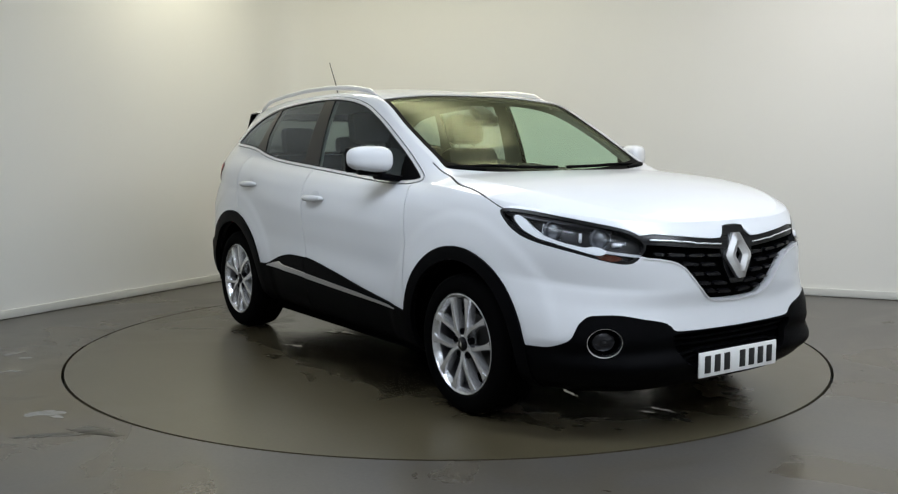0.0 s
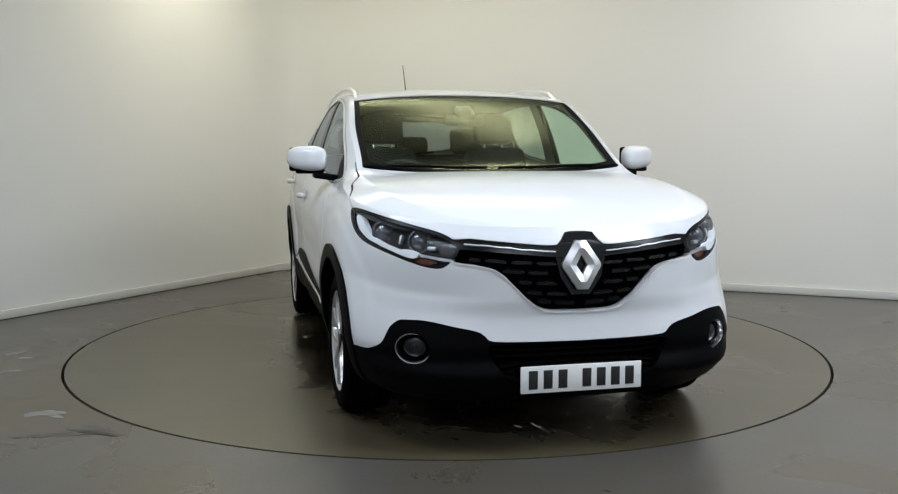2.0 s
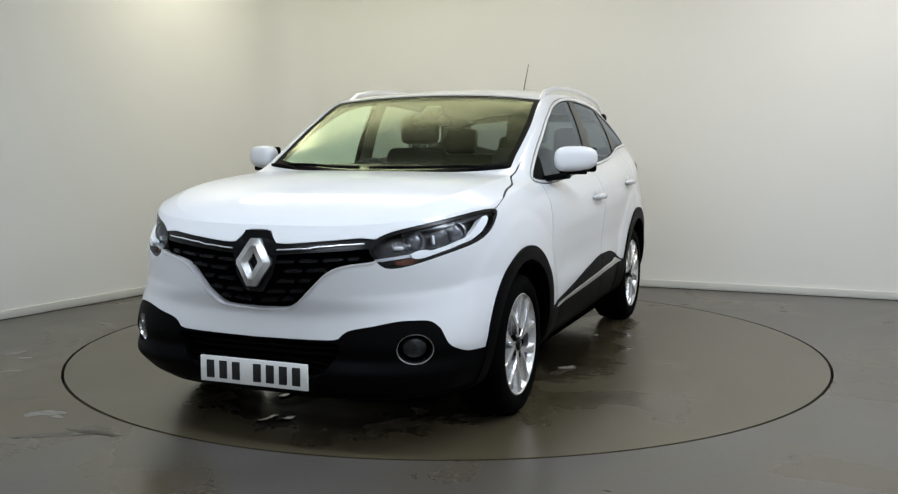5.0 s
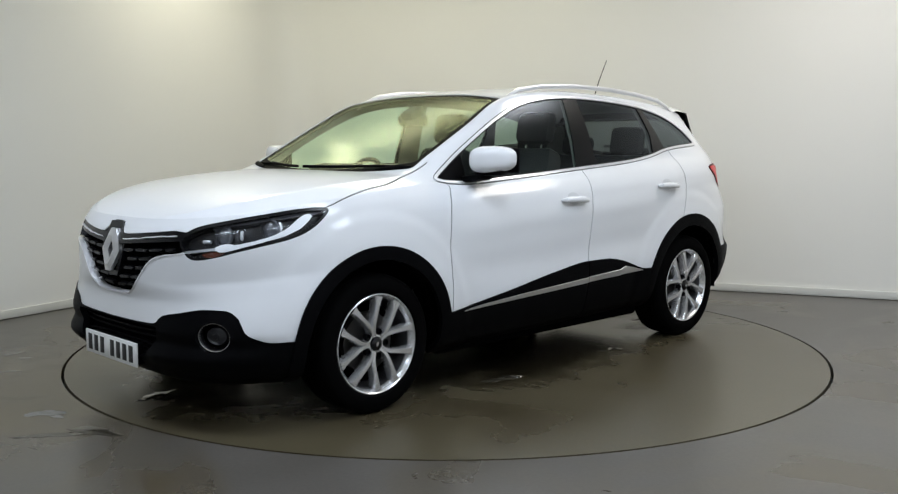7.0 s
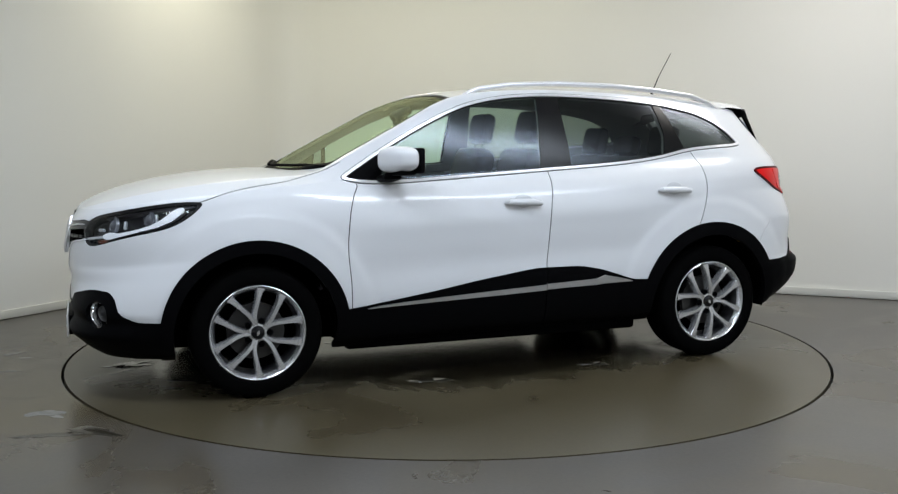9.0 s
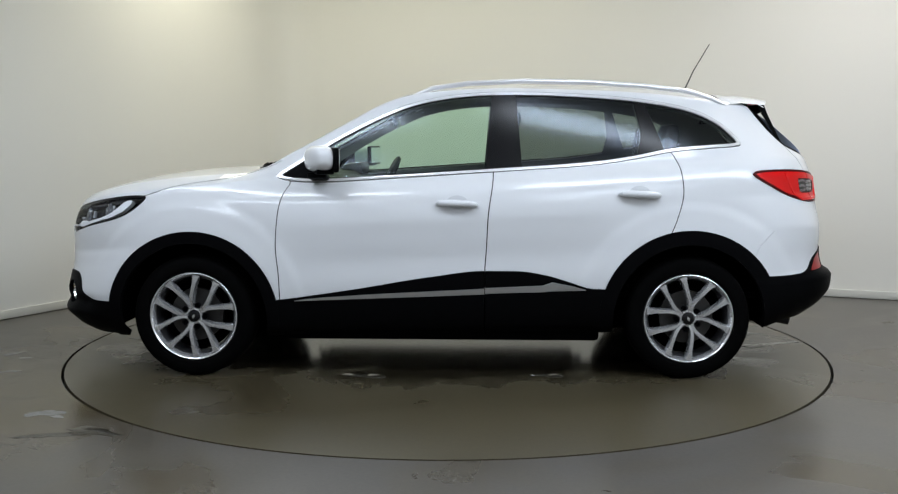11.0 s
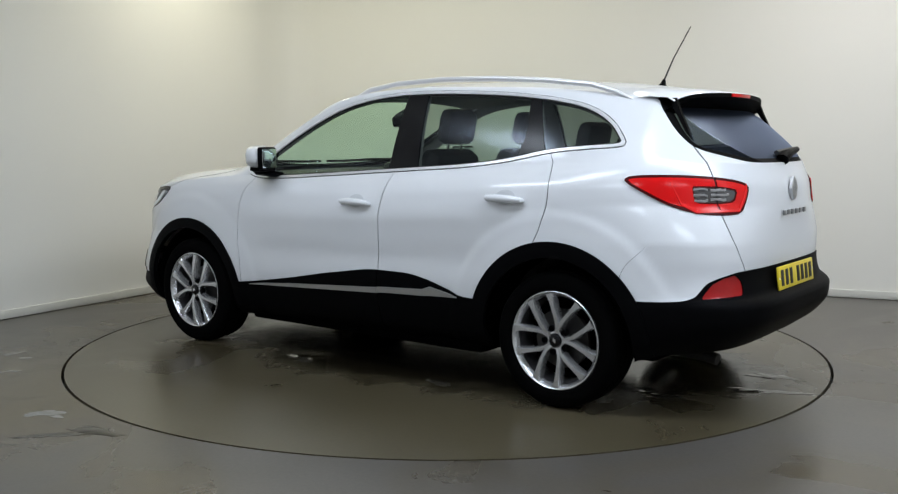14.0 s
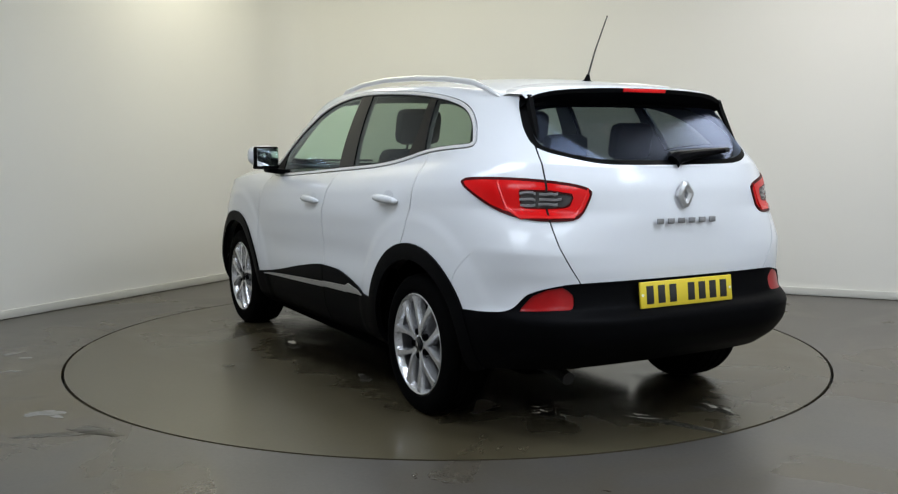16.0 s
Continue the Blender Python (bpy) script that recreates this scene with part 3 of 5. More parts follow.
TAILCLEAR = [(1.215, 1.066), (1.40, 1.063), (1.535, 1.048), (1.505, 0.992), (1.40, 0.985), (1.228, 0.988)]
LOWLAMP = [(1.24, 0.572), (1.32, 0.637), (1.40, 0.662), (1.49, 0.673), (1.545, 0.638), (1.55, 0.580)]
GRILLE = [(-0.2, 0.903), (0.045, 0.903), (0.062, 0.896), (0.085, 0.862), (0.108, 0.846), (0.285, 0.862), (0.50, 0.884), (0.56, 0.84), (0.545, 0.782), (0.40, 0.765), (0.335, 0.738),
          (0.278, 0.68), (0.21, 0.61), (0.163, 0.580), (0.10, 0.572), (-0.2, 0.570)]
REARGLASS = [(-0.3, 1.53), (0.42, 1.52), (0.53, 1.48), (0.56, 1.43), (0.58, 1.37), (0.598, 1.31), (0.600, 1.230), (0.505, 1.195), (0.39, 1.168), (0.25, 1.164), (-0.3, 1.162)]
screen_front = curve([0, 0.25, 0.49, 0.65, 0.76, 0.9], [1.115, 1.09, 1.025, 0.965, 0.905, 0.8])
screen_top = curve([0, 0.3, 0.6, 0.8], [0.195, 0.20, 0.225, 0.24])
bonnet_edge = curve([2.15, 1.9, 1.6, 1.443, 1.3, 1.185, 0.97, 0.8], [0.80, 0.93, 0.97, 1.018, 1.045, 1.06, 1.112, 1.19])

DOOR_F = [(0.80, 1.035), (0.829, 0.987), (0.856, 0.877), (0.868, 0.72), (0.853, 0.53), (0.849, 0.30)]
DOOR_B = [(-0.286, 1.20), (-0.286, 1.099), (-0.259, 0.867), (-0.25, 0.687), (-0.243, 0.583), (-0.243, 0.30)]
DOOR_R = [(-1.20, 1.235), (-1.228, 1.208), (-1.271, 1.113), (-1.28, 1.0), (-1.247, 0.858), (-1.215, 0.78)]
GATE = [(0.588, 1.26), (0.612, 1.116), (0.620, 0.944), (0.605, 0.84), (0.570, 0.765), (0.515, 0.68)]

SH = Shell(GRID)
_head, _tail = polygon(HEADLAMP), polygon(TAILLAMP)
_dlo = polygon(DLO, 2)
_grille, _rglass = polygon(GRILLE, 1), polygon(REARGLASS, 2)
GREEN = lambda x, y, z: (z > 0.95) & (y > 0.3) & (x < 1.0)

# wheel openings
for c in (FRONT_ARCH, REAR_ARCH):
    SH.cut(lambda x, y, z, v: only(0.40 - arch_d(x, z, c), (y > 0.5)), "opening")
# black plastic along the foot of the body
for c, r in ((FRONT_ARCH, 0.463), (REAR_ARCH, 0.475)):
    SH.cut(lambda x, y, z, v: only(r - arch_d(x, z, c), (y > 0.5)), "arch_front" if c[0] > 0 else "arch_rear")
SH.cut(lambda x, y, z, v: only(side_edge(x) - z, (x < 1.2) & (x > -1.2)), "sill")
SH.cut(lambda x, y, z, v: only(front_edge(y) - z, x > 1.25), "front_clad")
SH.cut(lambda x, y, z, v: only(rear_edge(y) - z, x < -1.25), "rear_clad")
SH.seam(lambda x, y, z, v: x + 0.243, 0.003, ("sill",), "clad_gap")
SH.cut(lambda x, y, z, v: only(polygon([(0.40, 0.45), (0.33, 0.33), (0.25, 0.30), (-0.3, 0.29), (-0.3, 0.452), (0.36, 0.458)], 1)(y, z), x > 1.9), "intake", ("front_clad",))
_side = GRID[:76].reshape(-1, 3)
FOG_AT = tuple(float(q) for q in _side[np.argmin((_side[:, 1] - 0.672) ** 2 + (_side[:, 2] - 0.43) ** 2)])
SH.cut(lambda x, y, z, v: only(0.0635 - np.sqrt(((x - FOG_AT[0]) ** 2 + (y - FOG_AT[1]) ** 2) / 1.5 + (z - FOG_AT[2]) ** 2), x > 1.5), "fog_hole", ("front_clad",))
SH.cut(lambda x, y, z, v: only(polygon(LOWLAMP, 0)(-x - y, z), x < -1.5), "low_lamp", ("rear_clad", "body"))
# lamps and grille
SH.cut(lambda x, y, z, v: only(_head(x - y, z), (x > 1.2)), "head_lamp")
SH.cut(lambda x, y, z, v: only(_grille(y, z), (x > 1.9)), "grille")
SH.cut(lambda x, y, z, v: only(_tail(-x - y, z), (x < -1.4)), "tail_lamp")
SH.cut(lambda x, y, z, v: only(polygon(TAILCLEAR, 0)(-x - y, z), (x < -1.4)), "tail_clear", ("tail_lamp",))
# side glass
SH.cut(lambda x, y, z, v: only(_dlo(x, z), GREEN(x, y, z)), "dlo")
SH.cut(lambda x, y, z, v: 0.024 - _dlo(x, z), "edge_in", ("dlo",))
SH.cut(lambda x, y, z, v: 0.018 - _dlo(x, z), "chrome", ("edge_in",))
SH.cut(lambda x, y, z, v: 0.004 - _dlo(x, z), "edge_out", ("chrome",))
SH.cut(lambda x, y, z, v: polygon([(-0.235, 1.0), (-0.285, 1.6), (-0.40, 1.6), (-0.45, 1.0)], 0)(x, z), "pillar_b", ("dlo",))
SH.cut(lambda x, y, z, v: polygon([(-1.03, 1.10), (-1.075, 1.31), (-1.02, 1.6), (-1.05, 1.6), (-1.20, 1.21), (-1.25, 1.1)], 0)(x, z), "pillar_c", ("dlo",))
SH.cut(lambda x, y, z, v: x - 0.66, "mirror_patch", ("dlo",))
SH.cut(lambda x, y, z, v: x + 0.34, "glass_front", ("dlo",))
SH.cut(lambda x, y, z, v: x + 1.10, "glass_rear", ("dlo",))
SH.cut(lambda x, y, z, v: x * 0 + 1, "glass_quarter", ("dlo",))
# windscreen and rear window


def screen_field(x, y, z, v):
    a = np.minimum(screen_front(y) - x, x - screen_top(y))
    return only(np.minimum(a, (v - (NB + NK + 0.8)) * 0.02), v > NB + NK - 2)


SH.cut(screen_field, "screen")
SH.cut(lambda x, y, z, v: np.maximum(np.maximum(0.022 - screen_field(x, y, z, v), 0.075 - (screen_front(y) - x)), 0.03 - (x - screen_top(y))), "screen_band", ("screen",))
SH.cut(lambda x, y, z, v: only(_rglass(y, z), (x < -1.64)), "rear_screen")
SH.cut(lambda x, y, z, v: np.maximum(0.022 - _rglass(y, z), z - 1.425), "rear_band", ("rear_screen",))
# shut lines, then doors, bonnet and tailgate
GAPW = 0.0028


def across(line):
    """x (or y) of a shut line by height."""
    f = curve([p[1] for p in line], [p[0] for p in line])
    lo, hi = min(p[1] for p in line), max(p[1] for p in line)
    return f, lo, hi


for k, (line, lo, hi) in enumerate(((DOOR_F, 0.35, 1.07), (DOOR_B, 0.35, 1.15), (DOOR_R, 0.74, 1.25))):
    f = across(line)[0]
    SH.seam(lambda x, y, z, v: x - f(z), GAPW, name="gap_%d" % k, where=lambda x, y, z: (y > 0.5) & (z > lo) & (z < hi))
gate_y = across(GATE)[0]
SH.seam(lambda x, y, z, v: y - gate_y(z), GAPW, name="gap_3", where=lambda x, y, z: (x < -1.75) & (z < 1.27))
fuel_x = across([(-1.660, 0.66), (-1.677, 0.70), (-1.782, 0.82), (-1.816, 0.906), (-1.835, 1.03)])[0]
SH.seam(lambda x, y, z, v: x - fuel_x(z), 0.0013, name="gap_4", where=lambda x, y, z: (x < -1.5) & (y > 0.5) & (z > 0.62) & (z < 0.80))
SH.seam(lambda x, y, z, v: z - bonnet_edge(x), 0.0022, name="gap_5", where=lambda x, y, z: (x > 0.86) & (x < 1.70) & (y > 0.55))
SH.cut(lambda x, y, z, v: only(np.minimum(polygon(DOOR_F + DOOR_B[::-1], 0)(x, z), 2.0), y > 0.5), "door_front")
SH.cut(lambda x, y, z, v: only(polygon(DOOR_B + DOOR_R[::-1], 0)(x, z), y > 0.5), "door_rear")
SH.cut(lambda x, y, z, v: only(z - bonnet_edge(x), (x > 0.8) & (x > screen_front(y) - 0.001)), "bonnet")
SH.cut(lambda x, y, z, v: only(polygon([(-0.1, 1.7)] + [(0.62, 1.7)] + GATE + [(-0.1, 0.68)], 0)(y, z), x < -1.70), "tailgate")

# ---- car materials ----
M_CHROME = mat("chrome", (0.82, 0.82, 0.83), 0.2, 1.0)
M_SATIN = mat("satin_silver", (0.62, 0.62, 0.63), 0.3, 0.9, 0.04, 30)
M_FRIT = mat("black_frit", (0.002, 0.002, 0.002), 0.6, 0, 0, 1, 0, 1, 0, 0.05)
M_BROW = mat("smoked_trim", (0.09, 0.09, 0.10), 0.3, 0.6, 0.1, 30)
M_GLOSSBLACK = mat("gloss_black", (0.004, 0.004, 0.005), 0.25, 0, 0.2, 20, 0, 1, 0.0, 0.3)
M_GAP = mat("rubber_seal", (0.01, 0.01, 0.01), 0.8)
M_FABRIC = mat("seat_fabric", (0.014, 0.014, 0.015), 0.9, 0, 0.25, 60, 0.4, 400)
M_LIGHTLINER = mat("headliner_fabric", (0.32, 0.32, 0.30), 0.9, 0, 0.05, 40, 0.2, 500)
M_DASH = mat("dash_plastic", (0.012, 0.012, 0.013), 0.6, 0, 0.15, 30, 0.2, 600)
M_RED = mat("red_lens", (0.68, 0.004, 0.005), 0.3, 0, 0.08, 25, 0, 1, 0.4, 0.12)
M_CLEAR = mat("lamp_clear_grey", (0.09, 0.085, 0.085), 0.15, 0.5, 0.2, 40, 0, 1, 0.5)
M_LAMPDARK = mat("lamp_housing", (0.022, 0.022, 0.025), 0.3, 0.4, 0.2, 30)
M_PROJECTOR = mat("projector_glass", (0.10, 0.105, 0.12), 0.12, 0.2, 0.2, 30, 0, 1, 0.6, 0.6)
M_LAMPCHROME = mat("lamp_reflector", (0.62, 0.64, 0.68), 0.36, 0.8)
M_DRL = mat("light_guide", (0.88, 0.90, 0.93), 0.35, 0.0, 0.04, 40)
M_AMBER = mat("amber_lens", (0.20, 0.055, 0.03), 0.2)
M_GLASS = glass_mat("side_glass", (0.76, 0.92, 0.84), 0.2, 0.75, (0.8, 0.88, 1.0))
M_SCREEN = glass_mat("screen_glass", (0.80, 0.93, 0.82), 0.22, 0.5, (0.92, 1.0, 0.70))
M_BRIGHT = mat("bright_trim", (0.82, 0.82, 0.84), 0.28, 0.45)
M_TINT = glass_mat("privacy_glass", (0.40, 0.46, 0.43), 0.2, 0.75, (0.8, 0.88, 1.0))
M_REAR = glass_mat("rear_privacy_glass", (0.26, 0.28, 0.30), 0.3, 0.6, (0.58, 0.70, 1.0))
M_LENS = glass_mat("lamp_lens", (0.96, 0.97, 0.98), 0.02, 0.3)
M_MIRROR = mat("mirror_silver", (0.85, 0.88, 0.88), 0.02, 1.0)
M_PLATE_W = mat("plate_white", (0.78, 0.78, 0.76), 0.35, 0, 0.03, 30)
M_PLATE_Y = mat("plate_yellow", (0.72, 0.55, 0.03), 0.35, 0, 0.03, 30)
M_BLACK = mat("black_ink", (0.01, 0.01, 0.01), 0.5)
M_EXHAUST = mat("sooty_steel", (0.02, 0.019, 0.018), 0.6, 0.5, 0.3, 30)
M_DISC = mat("brake_steel", (0.05, 0.048, 0.046), 0.45, 0.7, 0.1, 30)

CAR = new("car")
tagged(CAR, "clean white compact SUV with black plastic cladding, parked on a turntable", "car")


def panel(name, tags, material, sides=(1, -1), push=0.0, skirt=0.014, label="", parent=None, glass=False):
    ob = part(name, SH.mesh(tags, sides, push, skirt, material), None, parent or CAR, label)
    if glass:
        ob.visible_shadow = False
    return ob


panel("body", ("body",), M_PAINT, label="white pearl painted body shell")
panel("bonnet", ("bonnet",), M_PAINT, label="white painted bonnet")
TAILGATE = panel("tailgate", ("tailgate",), M_PAINT, label="white painted tailgate")
SHUT = [n for k in range(6) for n in SH.islands("gap_%d" % k)]
for s in (1, -1):
    for n in SHUT:
        panel("shut_line", (n,), M_GAP, (s,), -0.005, 0, "dark panel gap")
panel("front_bumper", ("front_clad",), M_PLASTIC, push=0.004, skirt=0.03, label="black textured plastic lower bumper")
panel("rear_bumper", ("rear_clad",), M_PLASTIC, push=0.006, skirt=0.03, label="black textured plastic rear bumper")
panel("intake", ("intake",), M_DARK, push=-0.045, skirt=0, label="black lower air intake")
for s in (1, -1):
    d1 = panel("front_door", ("door_front",), M_PAINT, (s,))
    d2 = panel("rear_door", ("door_rear",), M_PAINT, (s,))
    panel("window_glass", ("glass_front",), M_GLASS, (s,), -0.004, 0.004, "clear greenish side glass", d1, True)
    panel("window_glass", ("glass_rear",), M_TINT, (s,), -0.004, 0.004, "dark tinted side glass", d2, True)
    panel("quarter_window", ("glass_quarter",), M_TINT, (s,), -0.004, 0.004, "dark tinted quarter glass", glass=True)
    panel("window_trim", ("chrome",), M_BRIGHT, (s,), 0.004, 0.012, "bright chrome window surround")
    panel("window_seal", ("edge_in",), M_GAP, (s,), -0.001, 0.006, "black rubber window seal")
    panel("outer_seal", ("edge_out",), M_GAP, (s,), -0.003, 0.0, "black rubber outer seal")
    panel("pillar_trim", ("pillar_b",), M_GLOSSBLACK, (s,), 0.0, 0.01, "gloss black door pillar")
    panel("pillar_trim", ("pillar_c",), M_GLOSSBLACK, (s,), 0.0, 0.01, "gloss black door pillar")
    panel("mirror_base", ("mirror_patch",), M_PLASTIC, (s,), 0.0, 0.01, "black plastic mirror base")
    panel("wheel_arch_trim", ("arch_front",), M_PLASTIC, (s,), 0.011, 0.03, "black plastic wheel arch trim")
    panel("wheel_arch_trim", ("arch_rear",), M_PLASTIC, (s,), 0.011, 0.03, "black plastic wheel arch trim")
    panel("sill_trim", ("sill",), M_PLASTIC, (s,), 0.010, 0.03, "black plastic sill trim rising along the doors")
panel("windscreen", ("screen",), M_SCREEN, push=-0.004, skirt=0.0, label="clear windscreen", glass=True)
panel("windscreen_band", ("screen_band",), M_FRIT, push=-0.004, skirt=0.01, label="black windscreen border")
panel("rear_window", ("rear_screen",), M_REAR, push=-0.004, skirt=0.0, label="dark tinted rear window", parent=TAILGATE, glass=True)
panel("rear_window_band", ("rear_band",), M_FRIT, push=-0.004, skirt=0.01, label="black rear window border", parent=TAILGATE)


# ---- car details ----
_A = np.array(SH.a)


def surf(u, z, kind):
    """The surface place and normal nearest to an outline coordinate and height: kind 'head' x - y, 'tail' -x - y, 'side' x, 'front' y, 'rear' y."""
    x, y, zz = _A[:, 0], _A[:, 1], _A[:, 2]
    c = {"head": x - y, "tail": -x - y, "side": x, "front": y, "rear": y}[kind]
    ok = {"head": x > 1.2, "tail": x < -1.4, "side": y > 0.5, "front": x > 1.7, "rear": x < -1.7}[kind]
    d = np.where(ok, (c - u) ** 2 + (zz - z) ** 2, 9)
    k = np.argsort(d)[:4]
    w = 1 / (d[k] + 1e-6)
    w /= w.sum()
    p, n = (_A[k, :3] * w[:, None]).sum(0), (_A[k, 3:6] * w[:, None]).sum(0)
    return Vector(p), Vector(n).normalized()


def facing(p, n, s=1, out=0.0):
    """A frame at p with local y along the outward normal and local z up; s mirrors to the other side."""
    p = Vector((p.x, p.y * s, p.z)) + Vector((n.x, n.y * s, n.z)) * out
    y = Vector((n.x, n.y * s, n.z)).normalized()
    x = y.cross(Vector((0, 0, 1))).normalized()
    z = x.cross(y)
    return Matrix.Translation(p) @ Matrix((x, y, z)).transposed().to_4x4()


def strip_on(kind, pts, half, depth, out, s=1):
    """A bar that follows the surface through (coordinate, height) points."""
    bm = bmesh.new()
    rings = []
    for u, z, h in [(p[0], p[1], p[2] if len(p) > 2 else half) for p in pts]:
        p, n = surf(u, z, kind)
        m = facing(p, n, s, out)
        rings.append([bm.verts.new(m @ Vector(q)) for q in ((0, -depth, -h), (0, 0, -h * 0.7), (0, 0, h * 0.7), (0, -depth, h))])
    for a, b in zip(rings, rings[1:]):
        for i in range(4):
            bm.faces.new((a[i], a[(i + 1) % 4], b[(i + 1) % 4], b[i]))
    bm.faces.new(rings[0])
    bm.faces.new(rings[-1][::-1])
    return bm


# headlamps
SH.cut(lambda x, y, z, v: polygon(DRL, 1)(x - y, z), "drl", ("head_lamp",))
SH.cut(lambda x, y, z, v: polygon(AMBER, 1)(x - y, z), "amber", ("head_lamp",))
SH.seam(lambda x, y, z, v: np.where(x - y > 1.29, z - (0.815 + (1.3 - (x - y)) * 0.09), -1.0), 0.006, ("head_lamp",), "lamp_rule")
SH.cut(lambda x, y, z, v: 0.013 - _head(x - y, z), "lamp_edge", ("head_lamp", "drl"))
SH.cut(lambda x, y, z, v: z - (0.955 - (x - y - 0.75) * 0.085), "lamp_brow", ("head_lamp",))
RULES = SH.islands("lamp_rule")
for s in (1, -1):
    lamp = panel("headlamp", ("head_lamp",), M_LAMPDARK, (s,), -0.05, 0.0, "dark headlamp housing")
    panel("brow", ("lamp_brow",), M_BROW, (s,), -0.02, 0.035, "smoked upper lamp edge", lamp)
    panel("bezel", ("lamp_edge",), M_GLOSSBLACK, (s,), -0.003, 0.055, "gloss black lamp surround", lamp)
    panel("light_guide", ("drl",), M_DRL, (s,), -0.005, 0.03, "white daytime light guide", lamp)
    panel("indicator", ("amber",), M_AMBER, (s,), -0.03, 0.02, "amber indicator", lamp)
    for n in RULES:
        panel("chrome_rule", (n,), M_LAMPCHROME, (s,), -0.018, 0.03, "chrome blade", lamp)
    panel("lens", ("head_lamp", "lamp_brow", "drl", "amber", *RULES), M_LENS, (s,), -0.002, 0.0, "clear lamp lens", lamp, True)
    for c, z, r in ((1.09, 0.888, 0.036), (1.37, 0.862, 0.036)):
        p, n = surf(c, z, "head")
        m = facing(p, (n + Vector((1.2, 0, 0))).normalized(), s, -0.045)
        bm = bmesh.new()
        lathe(bm, [(r + 0.012, -0.01), (r + 0.012, 0.006), (r + 0.004, 0.01), (r, 0.0), (r * 0.9, 0.004), (r * 0.6, 0.014), (r * 0.2, 0.019), (0.001, 0.0195)], 28, m)
        part("projector", bm, M_PROJECTOR, lamp, "round lamp projector")
    # inner reflector wedge beside the projectors
    for c, z, wx, wz in ((1.0, 0.90, 0.018, 0.046), (1.225, 0.868, 0.014, 0.040), (1.45, 0.842, 0.040, 0.016)):
        p, n = surf(c, z, "head")
        bm = bmesh.new()
        box(bm, (0, 0, 0), (wx, 0.02, wz), facing(p, n, s, -0.032), 0.006)
        part("reflector", bm, M_LAMPCHROME, lamp, "bright reflector block")

# tail lamps
M_LAMPFIN = mat("lamp_fin", (0.30, 0.29, 0.29), 0.3, 0.6, 0.2, 40)
M_REDGUIDE = mat("red_light_guide", (0.72, 0.012, 0.012), 0.25, 0, 0.08, 25, 0, 1, 0.4, 0.3)
M_DEEPRED = mat("deep_red_lens", (0.30, 0.003, 0.004), 0.3, 0, 0.15, 40, 0, 1, 0.2, 0.2)
SH.cut(lambda x, y, z, v: 0.012 - _tail(-x - y, z), "tail_edge", ("tail_lamp",))
SH.seam(lambda x, y, z, v: np.where(x < -1.75, y - gate_y(z), -1.0), 0.004, ("tail_lamp", "tail_clear", "tail_edge"), "tail_gap")
SH.cut(lambda x, y, z, v: 0.007 - polygon(TAILCLEAR, 0)(-x - y, z), "clear_edge", ("tail_clear",))
SPLITS = SH.islands("tail_gap")
for s in (1, -1):
    tl = panel("tail_lamp", ("tail_lamp",), M_RED, (s,), 0.007, 0.01, "red tail lamp wrapping the corner")
    panel("lamp_border", ("tail_edge", "clear_edge"), mat("dark_red_border", (0.06, 0.002, 0.002), 0.4, 0, 0, 1, 0, 1, 0, 0.1), (s,), 0.006, 0.01, "dark red lamp border", tl)
    panel("clear_section", ("tail_clear",), M_CLEAR, (s,), 0.003, 0.0, "smoky clear reversing lamp section", tl)
    for n in SPLITS:
        panel("split", (n,), M_GAP, (s,), 0.0, 0.0, "", tl)
    panel("low_reflector", ("low_lamp",), M_DEEPRED, (s,), 0.002, 0.01, "red lower rear reflector")
    for z, c0, c1 in ((1.050, 1.225, 1.315), (1.026, 1.23, 1.315), (1.002, 1.235, 1.315), (1.046, 1.345, 1.45), (1.026, 1.345, 1.46), (1.006, 1.345, 1.45)):
        part("bulb_cover", strip_on("tail", [(c0 + (c1 - c0) * i / 4, z) for i in range(5)], 0.006, 0.006, 0.009, s), M_LAMPFIN, tl, "bright bulb strip")
    part("light_guide", strip_on("tail", [(1.09, 1.088), (1.14, 0.985), (1.24, 0.957), (1.40, 0.955), (1.53, 0.957), (1.575, 1.0), (1.595, 1.06)], 0.009, 0.006, 0.0105, s), M_REDGUIDE, tl, "bright red light guide")

M_GRILLEBAR = mat("grille_gloss", (0.005, 0.005, 0.006), 0.3, 0, 0.2, 30, 0, 1, 0.0, 0.22)
# grille: recessed black tray, broken bars, chrome lines, diamond badge
GRILL = panel("grille", ("grille",), M_DARK, push=-0.035, skirt=0, label="black grille recess")
SH.cut(lambda x, y, z, v: only(0.006 - _grille(y, z), z < 0.80), "grille_line", ("grille",))
panel("chrome_line", ("grille_line",), M_BRIGHT, push=0.003, skirt=0.05, label="thin chrome lower grille line", parent=GRILL)
SH.cut(lambda x, y, z, v: np.minimum(z - (0.795 + 0.085 * y), (0.90 - 0.0 * z) - z), "grille_top", ("grille",))
panel("upper_band", ("grille_top",), M_GLOSSBLACK, push=-0.006, skirt=0.03, label="gloss black upper grille band", parent=GRILL)


